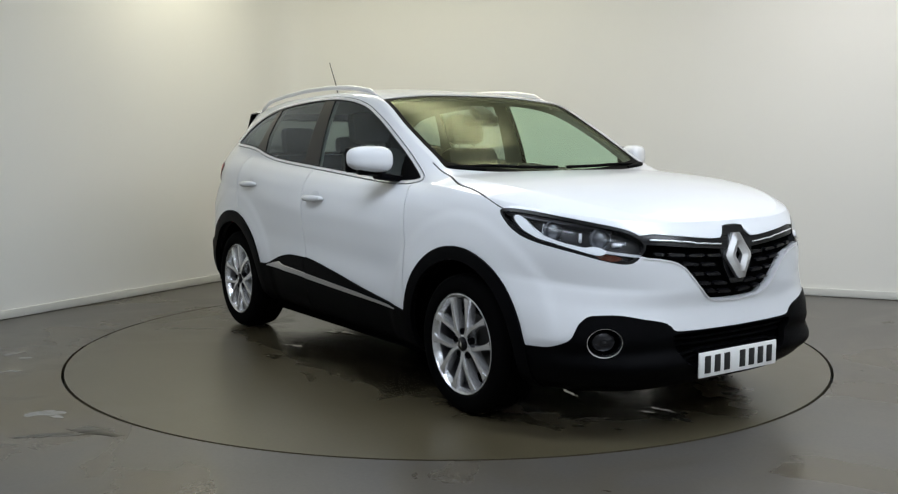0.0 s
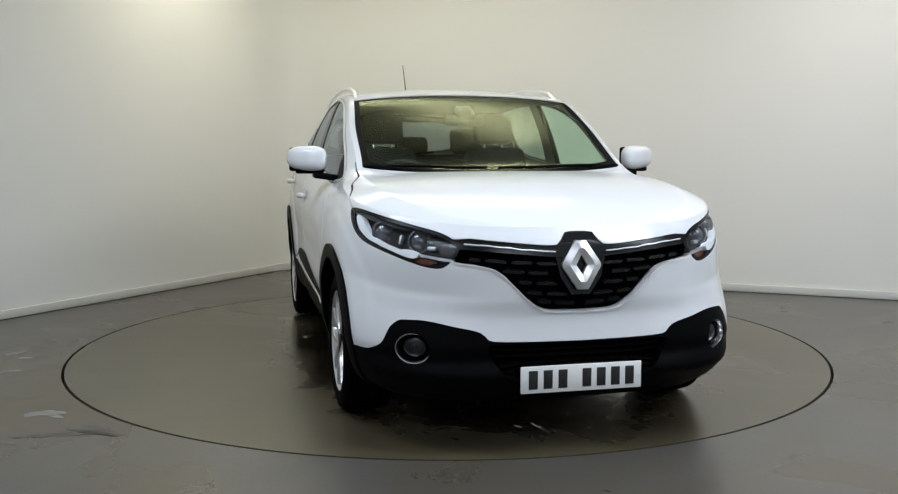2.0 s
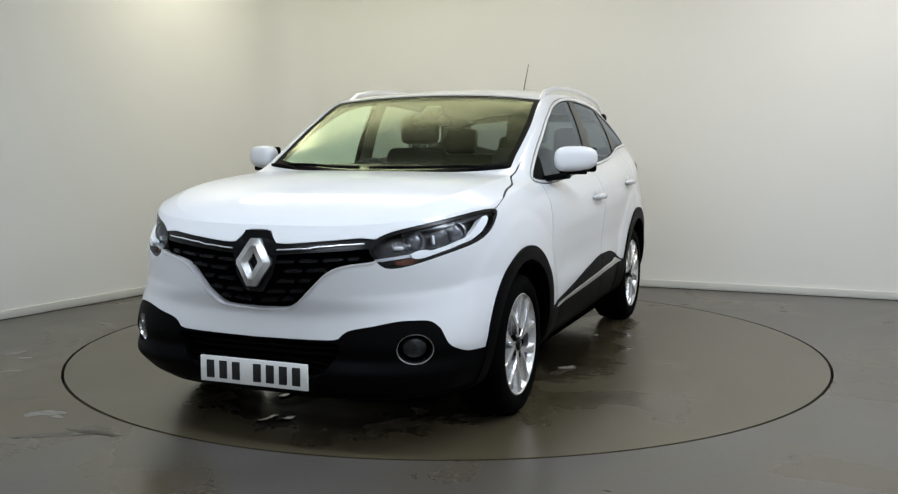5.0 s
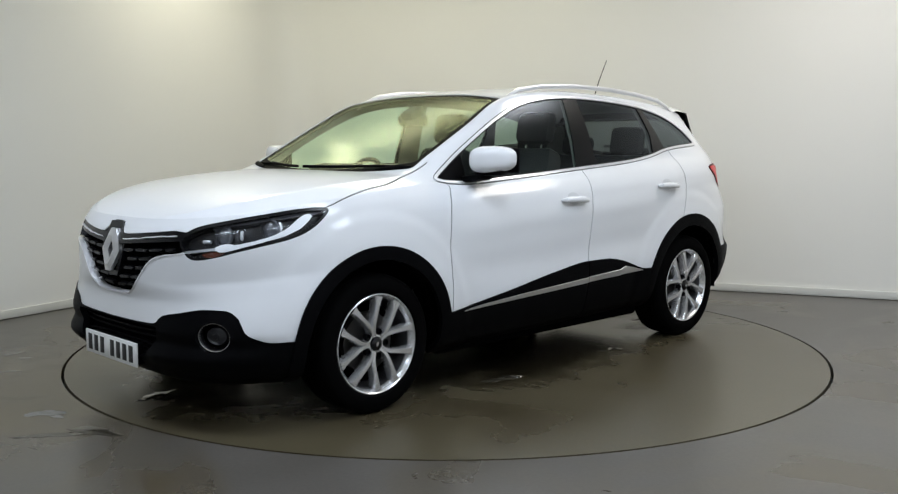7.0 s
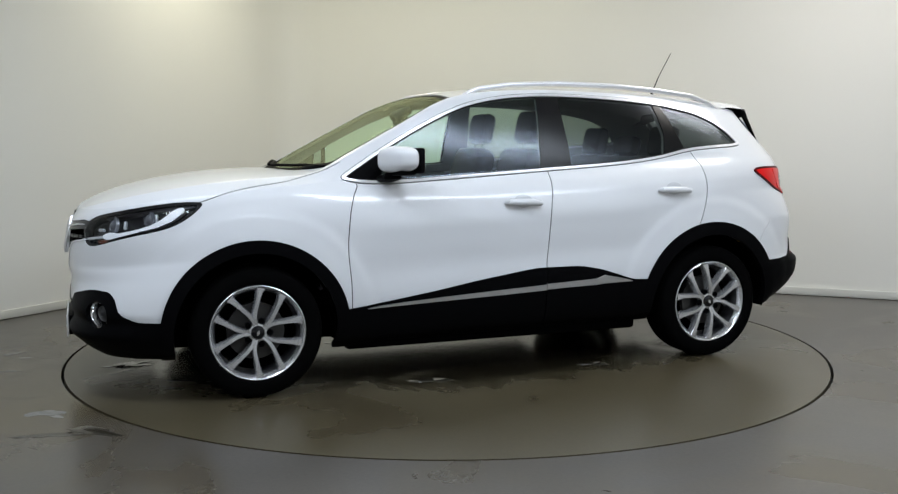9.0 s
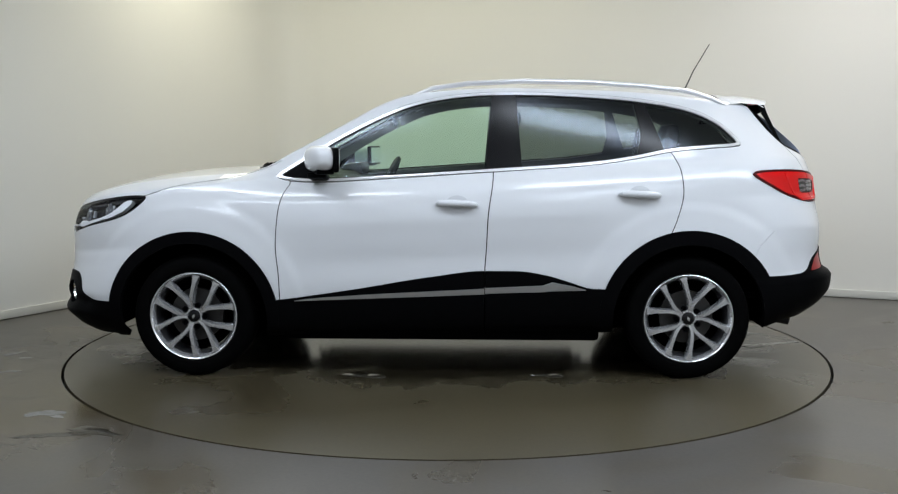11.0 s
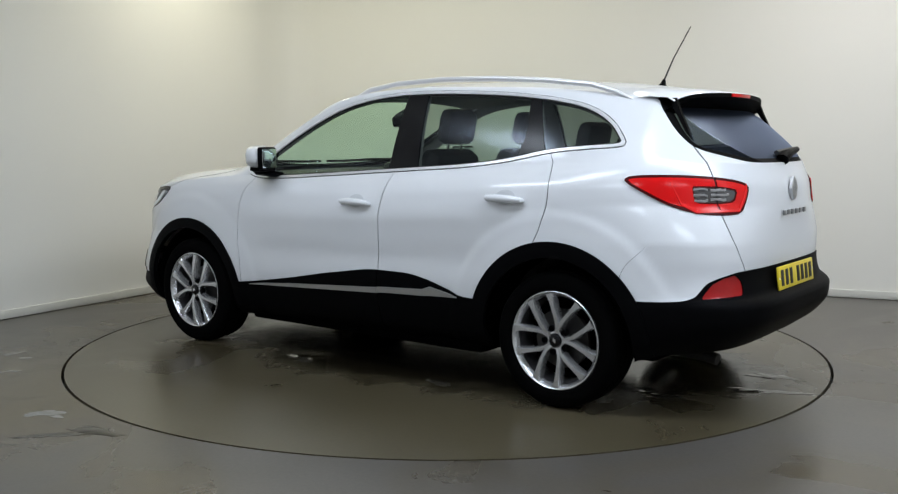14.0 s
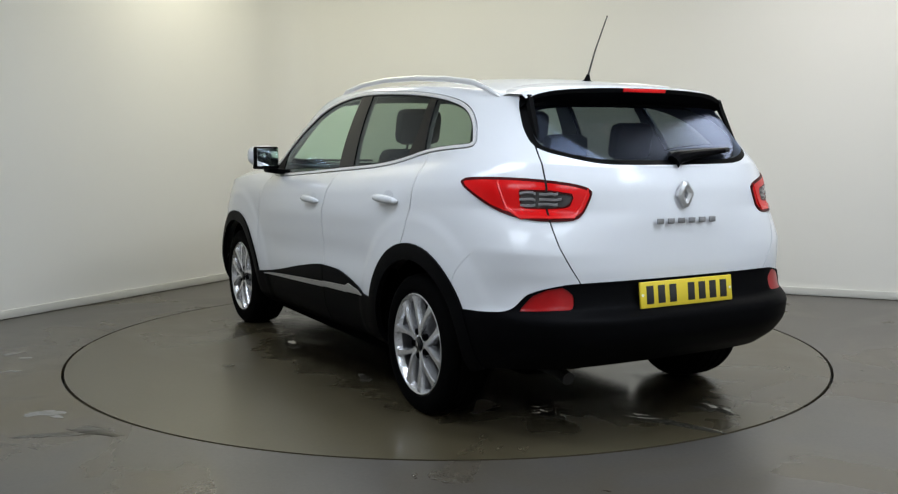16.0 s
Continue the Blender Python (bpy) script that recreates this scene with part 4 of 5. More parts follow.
for s in (1, -1):
    part("chrome_strip", strip_on("front", [(0.11 + 0.045 * i, 0.822 + 0.0042 * i) for i in range(9)], 0.0032, 0.02, 0.004, s), M_BRIGHT, GRILL, "chrome upper grille strip")
    for row, z0 in enumerate((0.770, 0.728, 0.686, 0.645, 0.606)):
        y_end = (0.46, 0.33, 0.26, 0.225, 0.18)[row]
        y = 0.02 if z0 < 0.66 else 0.10
        y += 0.035 * (row % 2)
        while y + 0.05 < y_end:
            z1 = z0 + 0.06 * y
            w = min(0.085, y_end - y)
            part("grille_bar", strip_on("front", [(y, z1, 0.004), (y + 0.012, z1, 0.009), (y + w - 0.012, z1 + 0.004, 0.009), (y + w, z1 + 0.004, 0.004)], 0.009, 0.02, -0.016, s),
                 M_GRILLEBAR, GRILL)
            y += w + 0.018


def badge(cx, z0, z1, half, out, thick, parent, lean=0.0):
    """A plain diamond ring with faceted faces."""
    bm = bmesh.new()
    zc, hh = (z0 + z1) / 2, (z1 - z0) / 2
    sg = 1 if cx > 0 else -1
    corner = [(0, 1), (1, 0), (0, -1), (-1, 0)]
    # blunt top and bottom, tall hexagon-like outline
    outer = [(-0.28, 1), (0.28, 1), (1, 0.08), (1, -0.08), (0.28, -1), (-0.28, -1), (-1, -0.08), (-1, 0.08)]
    inner = [(-0.02, 0.38), (0.02, 0.38), (0.27, 0.02), (0.27, -0.02), (0.02, -0.38), (-0.02, -0.38), (-0.27, -0.02), (-0.27, 0.02)]
    mid = [((a[0] + b[0]) / 2, (a[1] + b[1]) / 2) for a, b in zip(outer, inner)]
    def ring(pts, d):
        return [bm.verts.new((cx + sg * d + lean * (p[1] * hh), p[0] * half, zc + p[1] * hh)) for p in pts]
    r = [ring(outer, -0.01), ring(outer, thick * 0.4), ring(mid, thick), ring(inner, thick * 0.45), ring(inner, -0.01)]
    for a, b in zip(r, r[1:]):
        for i in range(8):
            bm.faces.new((a[i], a[(i + 1) % 8], b[(i + 1) % 8], b[i]))
    return part("badge", bm, M_SATIN, parent, "plain chrome diamond badge")


# badge plinth, then badge
bm = bmesh.new()
pl = [(-0.062, 0.898), (0.062, 0.898), (0.112, 0.80), (0.092, 0.72), (0.042, 0.648), (-0.042, 0.648), (-0.092, 0.72), (-0.112, 0.80)]
a = [bm.verts.new((2.12, y, z)) for y, z in pl]
b = [bm.verts.new((2.178 - max(0, z - 0.76) * 0.24, y * 0.94, z)) for y, z in pl]
for i in range(8):
    bm.faces.new((a[i], a[(i + 1) % 8], b[(i + 1) % 8], b[i]))
bm.faces.new(b)
part("badge_plinth", bm, M_GLOSSBLACK, GRILL, "gloss black badge plinth")
badge(2.178, 0.672, 0.866, 0.082, 0.01, 0.018, GRILL, -0.19)
badge(-2.140, 0.984, 1.094, 0.045, 0.01, 0.010, TAILGATE, 0.05)
M_NAME = mat("dull_chrome", (0.32, 0.32, 0.33), 0.3, 0.9)
for i in range(6):
    bm = bmesh.new()
    box(bm, (-2.146, 0.140 - 0.0585 * i, 0.928), (0.008, 0.036, 0.024), bevel=0.003)
    part("name_bar", bm, M_NAME, TAILGATE, "plain chrome bar")
# number plates with plain bars
def plate(name, m, material, label):
    bm = bmesh.new()
    box(bm, (0, 0, 0), (0.52, 0.010, 0.111), m, 0.004)
    ob = part(name, bm, material, CAR, label)
    xs = (-0.207, -0.145, -0.083, -0.021, 0.082, 0.145, 0.208)
    for k, x in enumerate(xs):
        bm = bmesh.new()
        box(bm, (x, 0.0056, 0), (0.038, 0.003, 0.076), m, 0.001)
        part("bar", bm, M_BLACK, ob)
    for x in (-0.247, 0.247):
        bm = bmesh.new()
        lathe(bm, [(0.006, 0.004), (0.006, 0.006), (0.001, 0.007)], 12, m @ Matrix.Translation((x, 0, 0)))
        part("screw_cap", bm, M_PLATE_W, ob)


plate("front_number_plate", facing(Vector((2.200, 0, 0.311)), Vector((1, 0, 0.0))), M_PLATE_W, "white reflective front plate with dark bars")
plate("rear_number_plate", facing(Vector((-2.164, 0, 0.624)), Vector((-1, 0, 0.12)).normalized()), M_PLATE_Y, "yellow reflective rear plate with dark bars")
bm = bmesh.new()
box(bm, (2.165, 0, 0.311), (0.06, 0.46, 0.10), bevel=0.006)
part("plate_holder", bm, M_PLASTIC, CAR)

# fog lamps
for s in (1, -1):
    p, n = surf(FOG_AT[0] - FOG_AT[1], 0.43, "head")
    m = facing(p, (n + Vector((0.22, 0, 0))).normalized(), s, -0.012) @ Matrix.Diagonal((1.24, 1, 1, 1))
    bm = bmesh.new()
    lathe(bm, [(0.0655, -0.10), (0.0655, -0.010), (0.063, -0.005), (0.059, -0.006), (0.056, -0.016), (0.052, -0.05)], 40, m)
    fog = part("fog_lamp", bm, M_CHROME, CAR, "round fog lamp with chrome ring")
    bm = bmesh.new()
    lathe(bm, [(0.0535, -0.045), (0.030, -0.05), (0.001, -0.052)], 32, m)
    part("recess", bm, M_DARK, fog)
    bm = bmesh.new()
    lathe(bm, [(0.040, -0.048), (0.038, -0.030), (0.022, -0.022), (0.001, -0.020)], 32, m)
    part("fog_lens", bm, M_LAMPDARK, fog, "glassy fog lens")
    bm = bmesh.new()
    lathe(bm, [(0.014, -0.024), (0.011, -0.017), (0.001, -0.015)], 20, m)
    part("bulb", bm, M_LAMPDARK, fog)

# intake slats
for i in range(5):
    z = 0.315 + 0.028 * i
    for s in (1, -1):
        part("intake_slat", strip_on("front", [(0.0, z), (0.12, z), (0.25, z), (0.30 + 0.02 * i, z)], 0.006, 0.02, -0.025, s), M_PLASTIC, CAR)

# silver strips along the sill trim
for s in (1, -1):
    pts = [(0.77, 0.420, 0.002), (0.6, 0.432, 0.010), (0.344, 0.445, 0.015), (0.05, 0.461, 0.018), (-0.238, 0.474, 0.020)]
    part("silver_strip", strip_on("side", pts, 0.01, 0.012, 0.014, s), M_SATIN, CAR, "satin silver door strip")
    pts = [(-0.248, 0.475, 0.020), (-0.40, 0.483, 0.021), (-0.545, 0.490, 0.023), (-0.60, 0.500, 0.031), (-0.69, 0.492, 0.018), (-0.775, 0.481, 0.003)]
    part("silver_strip", strip_on("side", pts, 0.01, 0.012, 0.014, s), M_SATIN, CAR, "satin silver door strip")
    # door handles, each over a grey disc that paints the shade of its dished recess
    for hx, hz in ((-0.095, 0.932), (-1.05, 0.985)):
        p, n = surf(hx, hz, "side")
        m = facing(p, n, s, 0.0)
        bm = bmesh.new()
        tube(bm, [m @ Vector(q) for q in ((-0.105, 0.004, -0.004 * s), (-0.095, 0.02, -0.003 * s), (-0.05, 0.032, 0), (0.03, 0.034, 0.002 * s), (0.09, 0.024, 0.004 * s), (0.108, 0.004, 0.004 * s))],
             [0.007, 0.014, 0.018, 0.019, 0.016, 0.008], 12, 1.0)
        part("door_handle", bm, M_PAINT, CAR, "white painted pull handle")
        bm = bmesh.new()
        lathe(bm, [(0.048, 0.0025), (0.040, 0.004), (0.02, 0.0035), (0.001, 0.003)], 28, m @ Matrix.Translation((0, 0, 0.012)) @ Matrix.Diagonal((1.15, 1, 0.75, 1)))
        part("handle_dish", bm, mat("dish_shade", (0.55, 0.56, 0.58), 0.35, 0, 0.05, 30), CAR, "handle dish with its shade painted grey")

# roof rails
for s in (1, -1):
    bm = bmesh.new()
    prof = [(0.22, 0.612, 1.492), (0.15, 0.612, 1.525), (0.05, 0.610, 1.553), (-0.15, 0.608, 1.580), (-0.45, 0.604, 1.592), (-0.8, 0.600, 1.585), (-1.1, 0.594, 1.565), (-1.35, 0.586, 1.537), (-1.48, 0.578, 1.512), (-1.56, 0.570, 1.485)]
    tube(bm, [(x, y * s, z - (0.027 if i in (0, 9) else 0.016 if i in (1, 8) else 0.001)) for i, (x, y, z) in enumerate(prof)], [0.005, 0.010, 0.0125, 0.0125, 0.0125, 0.0125, 0.0125, 0.012, 0.010, 0.005], 12, 1.15)
    rail = part("roof_rail", bm, M_BRIGHT, CAR, "satin silver roof rail")

# aerial
bm = bmesh.new()
lathe(bm, [(0.032, 0.0), (0.028, 0.012), (0.014, 0.028), (0.008, 0.05), (0.001, 0.052)], 20, Matrix.Translation((-1.44, 0, 1.535)) @ pose(0, 0, 0, 90, 0, 0) @ Matrix.Rotation(radians(12), 4, 'Z'))
ANT = part("aerial", bm, M_PLASTIC, CAR, "black rubber aerial foot")
bm = bmesh.new()
tube(bm, [(-1.448, 0, 1.575), (-1.50, 0, 1.69), (-1.59, 0, 1.846)], [0.005, 0.0038, 0.003], 8)
part("rod", bm, mat("rod_grey", (0.06, 0.06, 0.06), 0.4, 0.3), ANT, "thin whip rod")

# door mirrors
for s in (1, -1):
    bm = bmesh.new()
    bmesh.ops.create_uvsphere(bm, u_segments=40, v_segments=26, radius=1.0)
    for v in bm.verts:
        q = v.co.normalized()
        q = q / (abs(q.x) ** 3 + abs(q.y) ** 3 + abs(q.z) ** 3) ** (1 / 3)
        x = q.x * (0.080 if q.x > 0 else 0.072) * (1 - 0.25 * max(0, q.y))
        v.co = Vector((0.612 + x - 0.036 * q.y, s * (0.948 + 0.102 * q.y), 1.174 + q.z * 0.066 * (1 - 0.10 * q.y) + 0.004 * q.y))
    mir = part("door_mirror", bm, M_PAINT, CAR, "white door mirror cap")
    bm = bmesh.new()
    box(bm, (0, 0, 0), (0.095, 0.140, 0.030), pose(0.600, s * 0.930, 1.108, 0, 0, 18 * s), 0.010)
    part("mirror_shell", bm, M_PLASTIC, mir, "black plastic lower mirror shell")
    bm = bmesh.new()
    box(bm, (0, 0, 0), (0.10, 0.15, 0.034), pose(0.64, s * 0.845, 1.078, 8 * s, 0, 0), 0.012)
    part("stalk", bm, M_PLASTIC, mir, "black mirror stalk")
    bm = bmesh.new()
    box(bm, (0, 0, 0), (0.030, 0.180, 0.128), pose(0.545, s * 0.948, 1.168, 0, 0, 19 * s), 0.012)
    part("mirror_frame", bm, M_PLASTIC, mir, "black mirror frame")
    bm = bmesh.new()
    box(bm, (0, 0, 0), (0.004, 0.160, 0.108), pose(0.5295, s * 0.943, 1.168, 0, 0, 19 * s), 0.001)
    part("mirror_glass", bm, M_MIRROR, mir, "silvered mirror glass")

# roof spoiler over the rear window
def spoiler():
    top, under = [], []
    n = 24
    for i in range(n + 1):
        y = 0.568 * (2 * i / n - 1)
        k = abs(y / 0.568)
        drop = 0.022 * k ** 2.2 + 0.03 * k ** 9
        lipx = -1.868 + 0.105 * k ** 2.4
        top.append([(-1.53, y, 1.538 - drop * 1.5), (-1.64, y, 1.529 - drop * 1.1), (-1.76 + 0.03 * k ** 2, y, 1.516 - drop), (lipx + 0.01, y, 1.503 - drop), (lipx, y, 1.497 - drop)])
        under.append([(lipx + 0.002, y, 1.4965 - drop), (lipx + 0.006, y, 1.478 - drop), (lipx + 0.05, y, 1.455 - drop), (-1.74, y, 1.42 - drop), (-1.66, y, 1.43 - drop)])
    for name, rows, m, lab in (("spoiler", top, M_PAINT, "white roof spoiler"), ("spoiler_underside", under, M_FRIT, "black spoiler underside")):
        bm = bmesh.new()
        vs = [[bm.verts.new(p) for p in r] for r in rows]
        for a, b in zip(vs, vs[1:]):
            for i in range(len(a) - 1):
                bm.faces.new((a[i], b[i], b[i + 1], a[i + 1]))
        ob = part(name, bm, m, TAILGATE, lab)
    bm = bmesh.new()
    box(bm, (-1.862, 0, 1.487), (0.012, 0.24, 0.016), bevel=0.003)
    part("brake_light", bm, M_RED, TAILGATE, "red high brake light")
    for s in (1, -1):
        bm = bmesh.new()
        pts = [(-1.735, 0.570, 1.462), (-1.768, 0.575, 1.462), (-1.788, 0.580, 1.41), (-1.858, 0.590, 1.268), (-1.83, 0.595, 1.30), (-1.755, 0.58, 1.42)]
        a = [bm.verts.new((x, (y - 0.018) * s, z)) for x, y, z in pts]
        b = [bm.verts.new((x, (y - 0.040) * s, z)) for x, y, z in pts]
        bm.faces.new(a), bm.faces.new(b[::-1])
        for i in range(6):
            bm.faces.new((a[i], a[(i + 1) % 6], b[(i + 1) % 6], b[i]))
        part("spoiler_fin", bm, M_FRIT, TAILGATE, "gloss black side fin")


spoiler()

# wipers
bm = bmesh.new()
tube(bm, [(-2.085, 0.02, 1.175), (-2.085, 0.0, 1.19), (-2.075, -0.10, 1.205), (-2.055, -0.30, 1.222)], [0.032, 0.030, 0.022, 0.012], 10)
wip = part("rear_wiper", bm, M_PLASTIC, TAILGATE, "black rear wiper")
bm = bmesh.new()
tube(bm, [(-2.055, 0.02, 1.208), (-2.052, -0.16, 1.22), (-2.040, -0.34, 1.226)], 0.012, 8)
part("blade", bm, M_BLACK, wip)
for y0, y1 in ((0.62, -0.02), (-0.08, -0.62)):
    bm = bmesh.new()
    pts = []
    for i in range(9):
        y = y0 + (y1 - y0) * i / 8
        x = float(screen_front(abs(y))) - 0.035 - 0.03 * math.sin(math.pi * i / 8)
        pts.append((x, y, float(spine_z(x)) - 0.055 * (abs(y) / 0.75) ** 2.4 + 0.016))
    tube(bm, pts, 0.008, 8)
    part("windscreen_wiper", bm, M_PLASTIC, CAR, "black windscreen wiper")

# black rubber seal at each end of the scuttle
_bonnet = GRID.reshape(-1, 3)
for s in (1, -1):
    bm = bmesh.new()
    pts = []
    for y in (0.50, 0.55, 0.60, 0.64, 0.67, 0.69):
        x = float(screen_front(y)) - 0.012
        q = _bonnet[np.argmin((_bonnet[:, 0] - x) ** 2 + (_bonnet[:, 1] - y) ** 2 + np.where(_bonnet[:, 2] < 0.9, 9, 0))]
        pts.append((x, y * s, float(q[2]) + 0.004))
    tube(bm, pts, [0.005, 0.010, 0.013, 0.014, 0.012, 0.005], 10)
    part("scuttle_seal", bm, M_PLASTIC, CAR, "black rubber scuttle seal")

# ---- wheels ----
def build_wheel():
    hub = new("wheel")
    R = 0.332
    bm = bmesh.new()
    lathe(bm, [(0.215, -0.205), (0.25, -0.222), (0.305, -0.225), (0.326, -0.205), (R, -0.17), (R, -0.165), (0.326, -0.160), (0.326, -0.152), (R + 0.001, -0.147), (R + 0.001, -0.112),
               (0.326, -0.107), (0.326, -0.099), (R + 0.001, -0.094), (R + 0.001, -0.058), (0.326, -0.053), (0.326, -0.046), (R, -0.041), (0.326, -0.012), (0.312, 0.002),
               (0.300, 0.006), (0.285, 0.010), (0.262, 0.011), (0.249, 0.006), (0.243, -0.006), (0.236, -0.02)], 72)
    part("tyre", bm, M_TYRE, hub, "black road tyre")
    bm = bmesh.new()
    lathe(bm, [(0.216, -0.030), (0.224, -0.012), (0.231, -0.001), (0.236, 0.003), (0.240, 0.001), (0.243, -0.008)], 72)
    rim = part("rim", bm, M_ALLOY, hub, "silver ten-spoke alloy wheel")
    bm = bmesh.new()
    lathe(bm, [(0.236, -0.20), (0.222, -0.19), (0.205, -0.12), (0.208, -0.045), (0.2135, -0.029)], 64)
    part("barrel", bm, mat("barrel_grey", (0.10, 0.10, 0.105), 0.4, 0.7), hub, "dark inner wheel barrel")
    # five forked spokes, the forks meeting a third of the way out
    for k in range(5):
        mid = radians(72 * k + 54)
        for sd in (1, -1):
            bm = bmesh.new()
            secs = []
            for r, off, w in ((0.038, 0.006, 0.009), (0.075, 0.008, 0.011), (0.105, 0.018, 0.0118), (0.14, 0.036, 0.0122), (0.18, 0.0565, 0.0135), (0.205, 0.070, 0.017), (0.226, 0.082, 0.026)):
                a = mid + sd * math.asin(off / r)
                t = (r - 0.038) / 0.19
                y = -0.012 + 0.005 * math.sin(math.pi * t) + 0.010 * t
                c = Vector((math.cos(a), 0, math.sin(a)))
                lean = mid + sd * radians(28)
                d = Vector((-math.sin(lean), 0, math.cos(lean)))
                secs.append([bm.verts.new(c * r + d * q + Vector((0, yy, 0))) for q, yy in ((-w * 1.15, y - 0.045), (-w, y - 0.007), (-w * 0.72, y + 0.001), (w * 0.72, y + 0.001), (w, y - 0.007), (w * 1.15, y - 0.045))])
            for p, q in zip(secs, secs[1:]):
                for i in range(5):
                    bm.faces.new((p[i], p[i + 1], q[i + 1], q[i]))
            bm.faces.new(secs[0])
            part("spoke", bm, M_ALLOY, rim)
    bm = bmesh.new()
    lathe(bm, [(0.052, -0.06), (0.050, -0.022), (0.046, -0.014), (0.036, -0.012), (0.034, -0.016), (0.001, -0.016)], 40)
    part("hub_disc", bm, M_ALLOY, rim)
    bm = bmesh.new()
    lathe(bm, [(0.033, -0.016), (0.031, -0.006), (0.026, -0.003), (0.001, -0.002)], 28)
    part("centre_cap", bm, M_GLOSSBLACK, rim, "gloss black centre cap")
    bm = bmesh.new()
    v = [bm.verts.new((x, 0.0, z)) for x, z in ((0, 0.015), (0.008, 0), (0, -0.015), (-0.008, 0))]
    bm.faces.new(v)
    part("cap_badge", bm, M_CHROME, rim)
    for k in range(5):
        a = radians(72 * k + 90)
        bm = bmesh.new()
        lathe(bm, [(0.0165, -0.03), (0.0165, -0.0105), (0.0135, -0.009), (0.012, -0.02), (0.001, -0.018)], 14, Matrix.Translation((0.060 * math.cos(a), 0, 0.060 * math.sin(a))))
        part("wheel_bolt", bm, M_PLASTIC, rim)
    bm = bmesh.new()
    lathe(bm, [(0.001, -0.075), (0.145, -0.075), (0.145, -0.10), (0.07, -0.11)], 40)
    part("brake_disc", bm, M_DISC, hub, "steel brake disc")
    bm = bmesh.new()
    lathe(bm, [(0.001, -0.12), (0.20, -0.12)], 40)
    part("back_plate", bm, M_DARK, hub)
    return hub


wheel = build_wheel()
for o in wheel.children_recursive:
    o.data.transform(Matrix.Scale(0.985, 4))
first = True
for x in (1.323, -1.323):
    for s in (1, -1):
        m = pose(x, (0.880 if x > 0 else 0.868) * s, 0.328) @ (pose(0, 0, 0, 0, 0, 0) if s > 0 else pose(0, 0, 0, 0, 0, 180)) @ pose(0, 0, 0, 0, {(1.323, 1): -19.4, (-1.323, 1): 23.3, (1.323, -1): 4.5, (-1.323, -1): 12}[(x, s)], 0)
        w = wheel if first else copy_thing(wheel, m)
        w.parent = CAR
        w.matrix_basis = m
        first = False
for x in (1.323, -1.323):
    for s in (1, -1):
        bm = bmesh.new()
        n = 36
        rows = []
        for yy in (0.50, 0.84):
            rows.append([bm.verts.new((x + 0.405 * math.cos(a), yy * s, 0.325 + 0.405 * math.sin(a))) for a in (radians(-7 + 194 * i / n) for i in range(n + 1))])
        for i in range(n):
            bm.faces.new((rows[0][i], rows[0][i + 1], rows[1][i + 1], rows[1][i]))
        bm.faces.new(rows[0])
        part("wheel_liner", bm, M_DARK, CAR, "black wheel arch liner")

# underbody, exhaust
bm = bmesh.new()
box(bm, (0.05, 0, 0.28), (3.45, 1.0, 0.16), bevel=0.03)
box(bm, (0.0, 0, 0.285), (1.72, 1.60, 0.19), bevel=0.02)
box(bm, (-1.84, 0, 0.40), (0.26, 1.00, 0.12), bevel=0.02)
part("underbody", bm, M_DARK, CAR, "black underbody pan")
bm = bmesh.new()
tube(bm, [(-1.7, 0.45, 0.27), (-1.90, 0.47, 0.268), (-1.97, 0.475, 0.255)], 0.028, 14)
part("exhaust_pipe", bm, M_EXHAUST, CAR, "dull steel exhaust tail pipe")

# ---- cabin ----
inner = Shell(GRID)
for c in (FRONT_ARCH, REAR_ARCH):
    inner.cut(lambda x, y, z, v: only(0.47 - arch_d(x, z, c), (y > 0.3)), "hole")
    inner.cut(lambda x, y, z, v: only(0.55 - z, (abs(x - c[0]) < 0.47) & (y > 0.3)), "hole")
inner.cut(lambda x, y, z, v: only(_dlo(x, z) - 0.02, GREEN(x, y, z)), "hole")
inner.cut(lambda x, y, z, v: only(polygon([(-0.245, 1.0), (-0.285, 1.6), (-0.40, 1.6), (-0.45, 1.0)], 0)(x, z), GREEN(x, y, z)), "upper", ("hole",))
inner.cut(lambda x, y, z, v: only(polygon([(-1.03, 1.10), (-1.075, 1.31), (-1.02, 1.6), (-1.05, 1.6), (-1.20, 1.21), (-1.25, 1.1)], 0)(x, z), GREEN(x, y, z)), "upper", ("hole",))
inner.cut(lambda x, y, z, v: screen_field(x, y, z, v) - 0.02, "hole")
inner.cut(lambda x, y, z, v: only(_rglass(y, z) - 0.03, (x < -1.58)), "hole")
inner.cut(lambda x, y, z, v: np.minimum(np.minimum(x + 2.05, 0.98 - x), z - (1.06 - 0.06 * x)), "upper")
inner.cut(lambda x, y, z, v: np.minimum(np.minimum(x + 2.05, 0.98 - x), z - 0.42), "lower")
part("headliner", inner.mesh(("upper",), (1, -1), -0.03, 0.0, M_LIGHTLINER), None, CAR, "pale grey roof lining and pillar trim")
part("door_lining", inner.mesh(("lower",), (1, -1), -0.05, 0.0, M_DASH), None, CAR, "dark plastic door lining")
bm = bmesh.new()
box(bm, (-0.5, 0, 0.44), (3.0, 1.5, 0.03))
part("cabin_floor", bm, M_DARK, CAR)


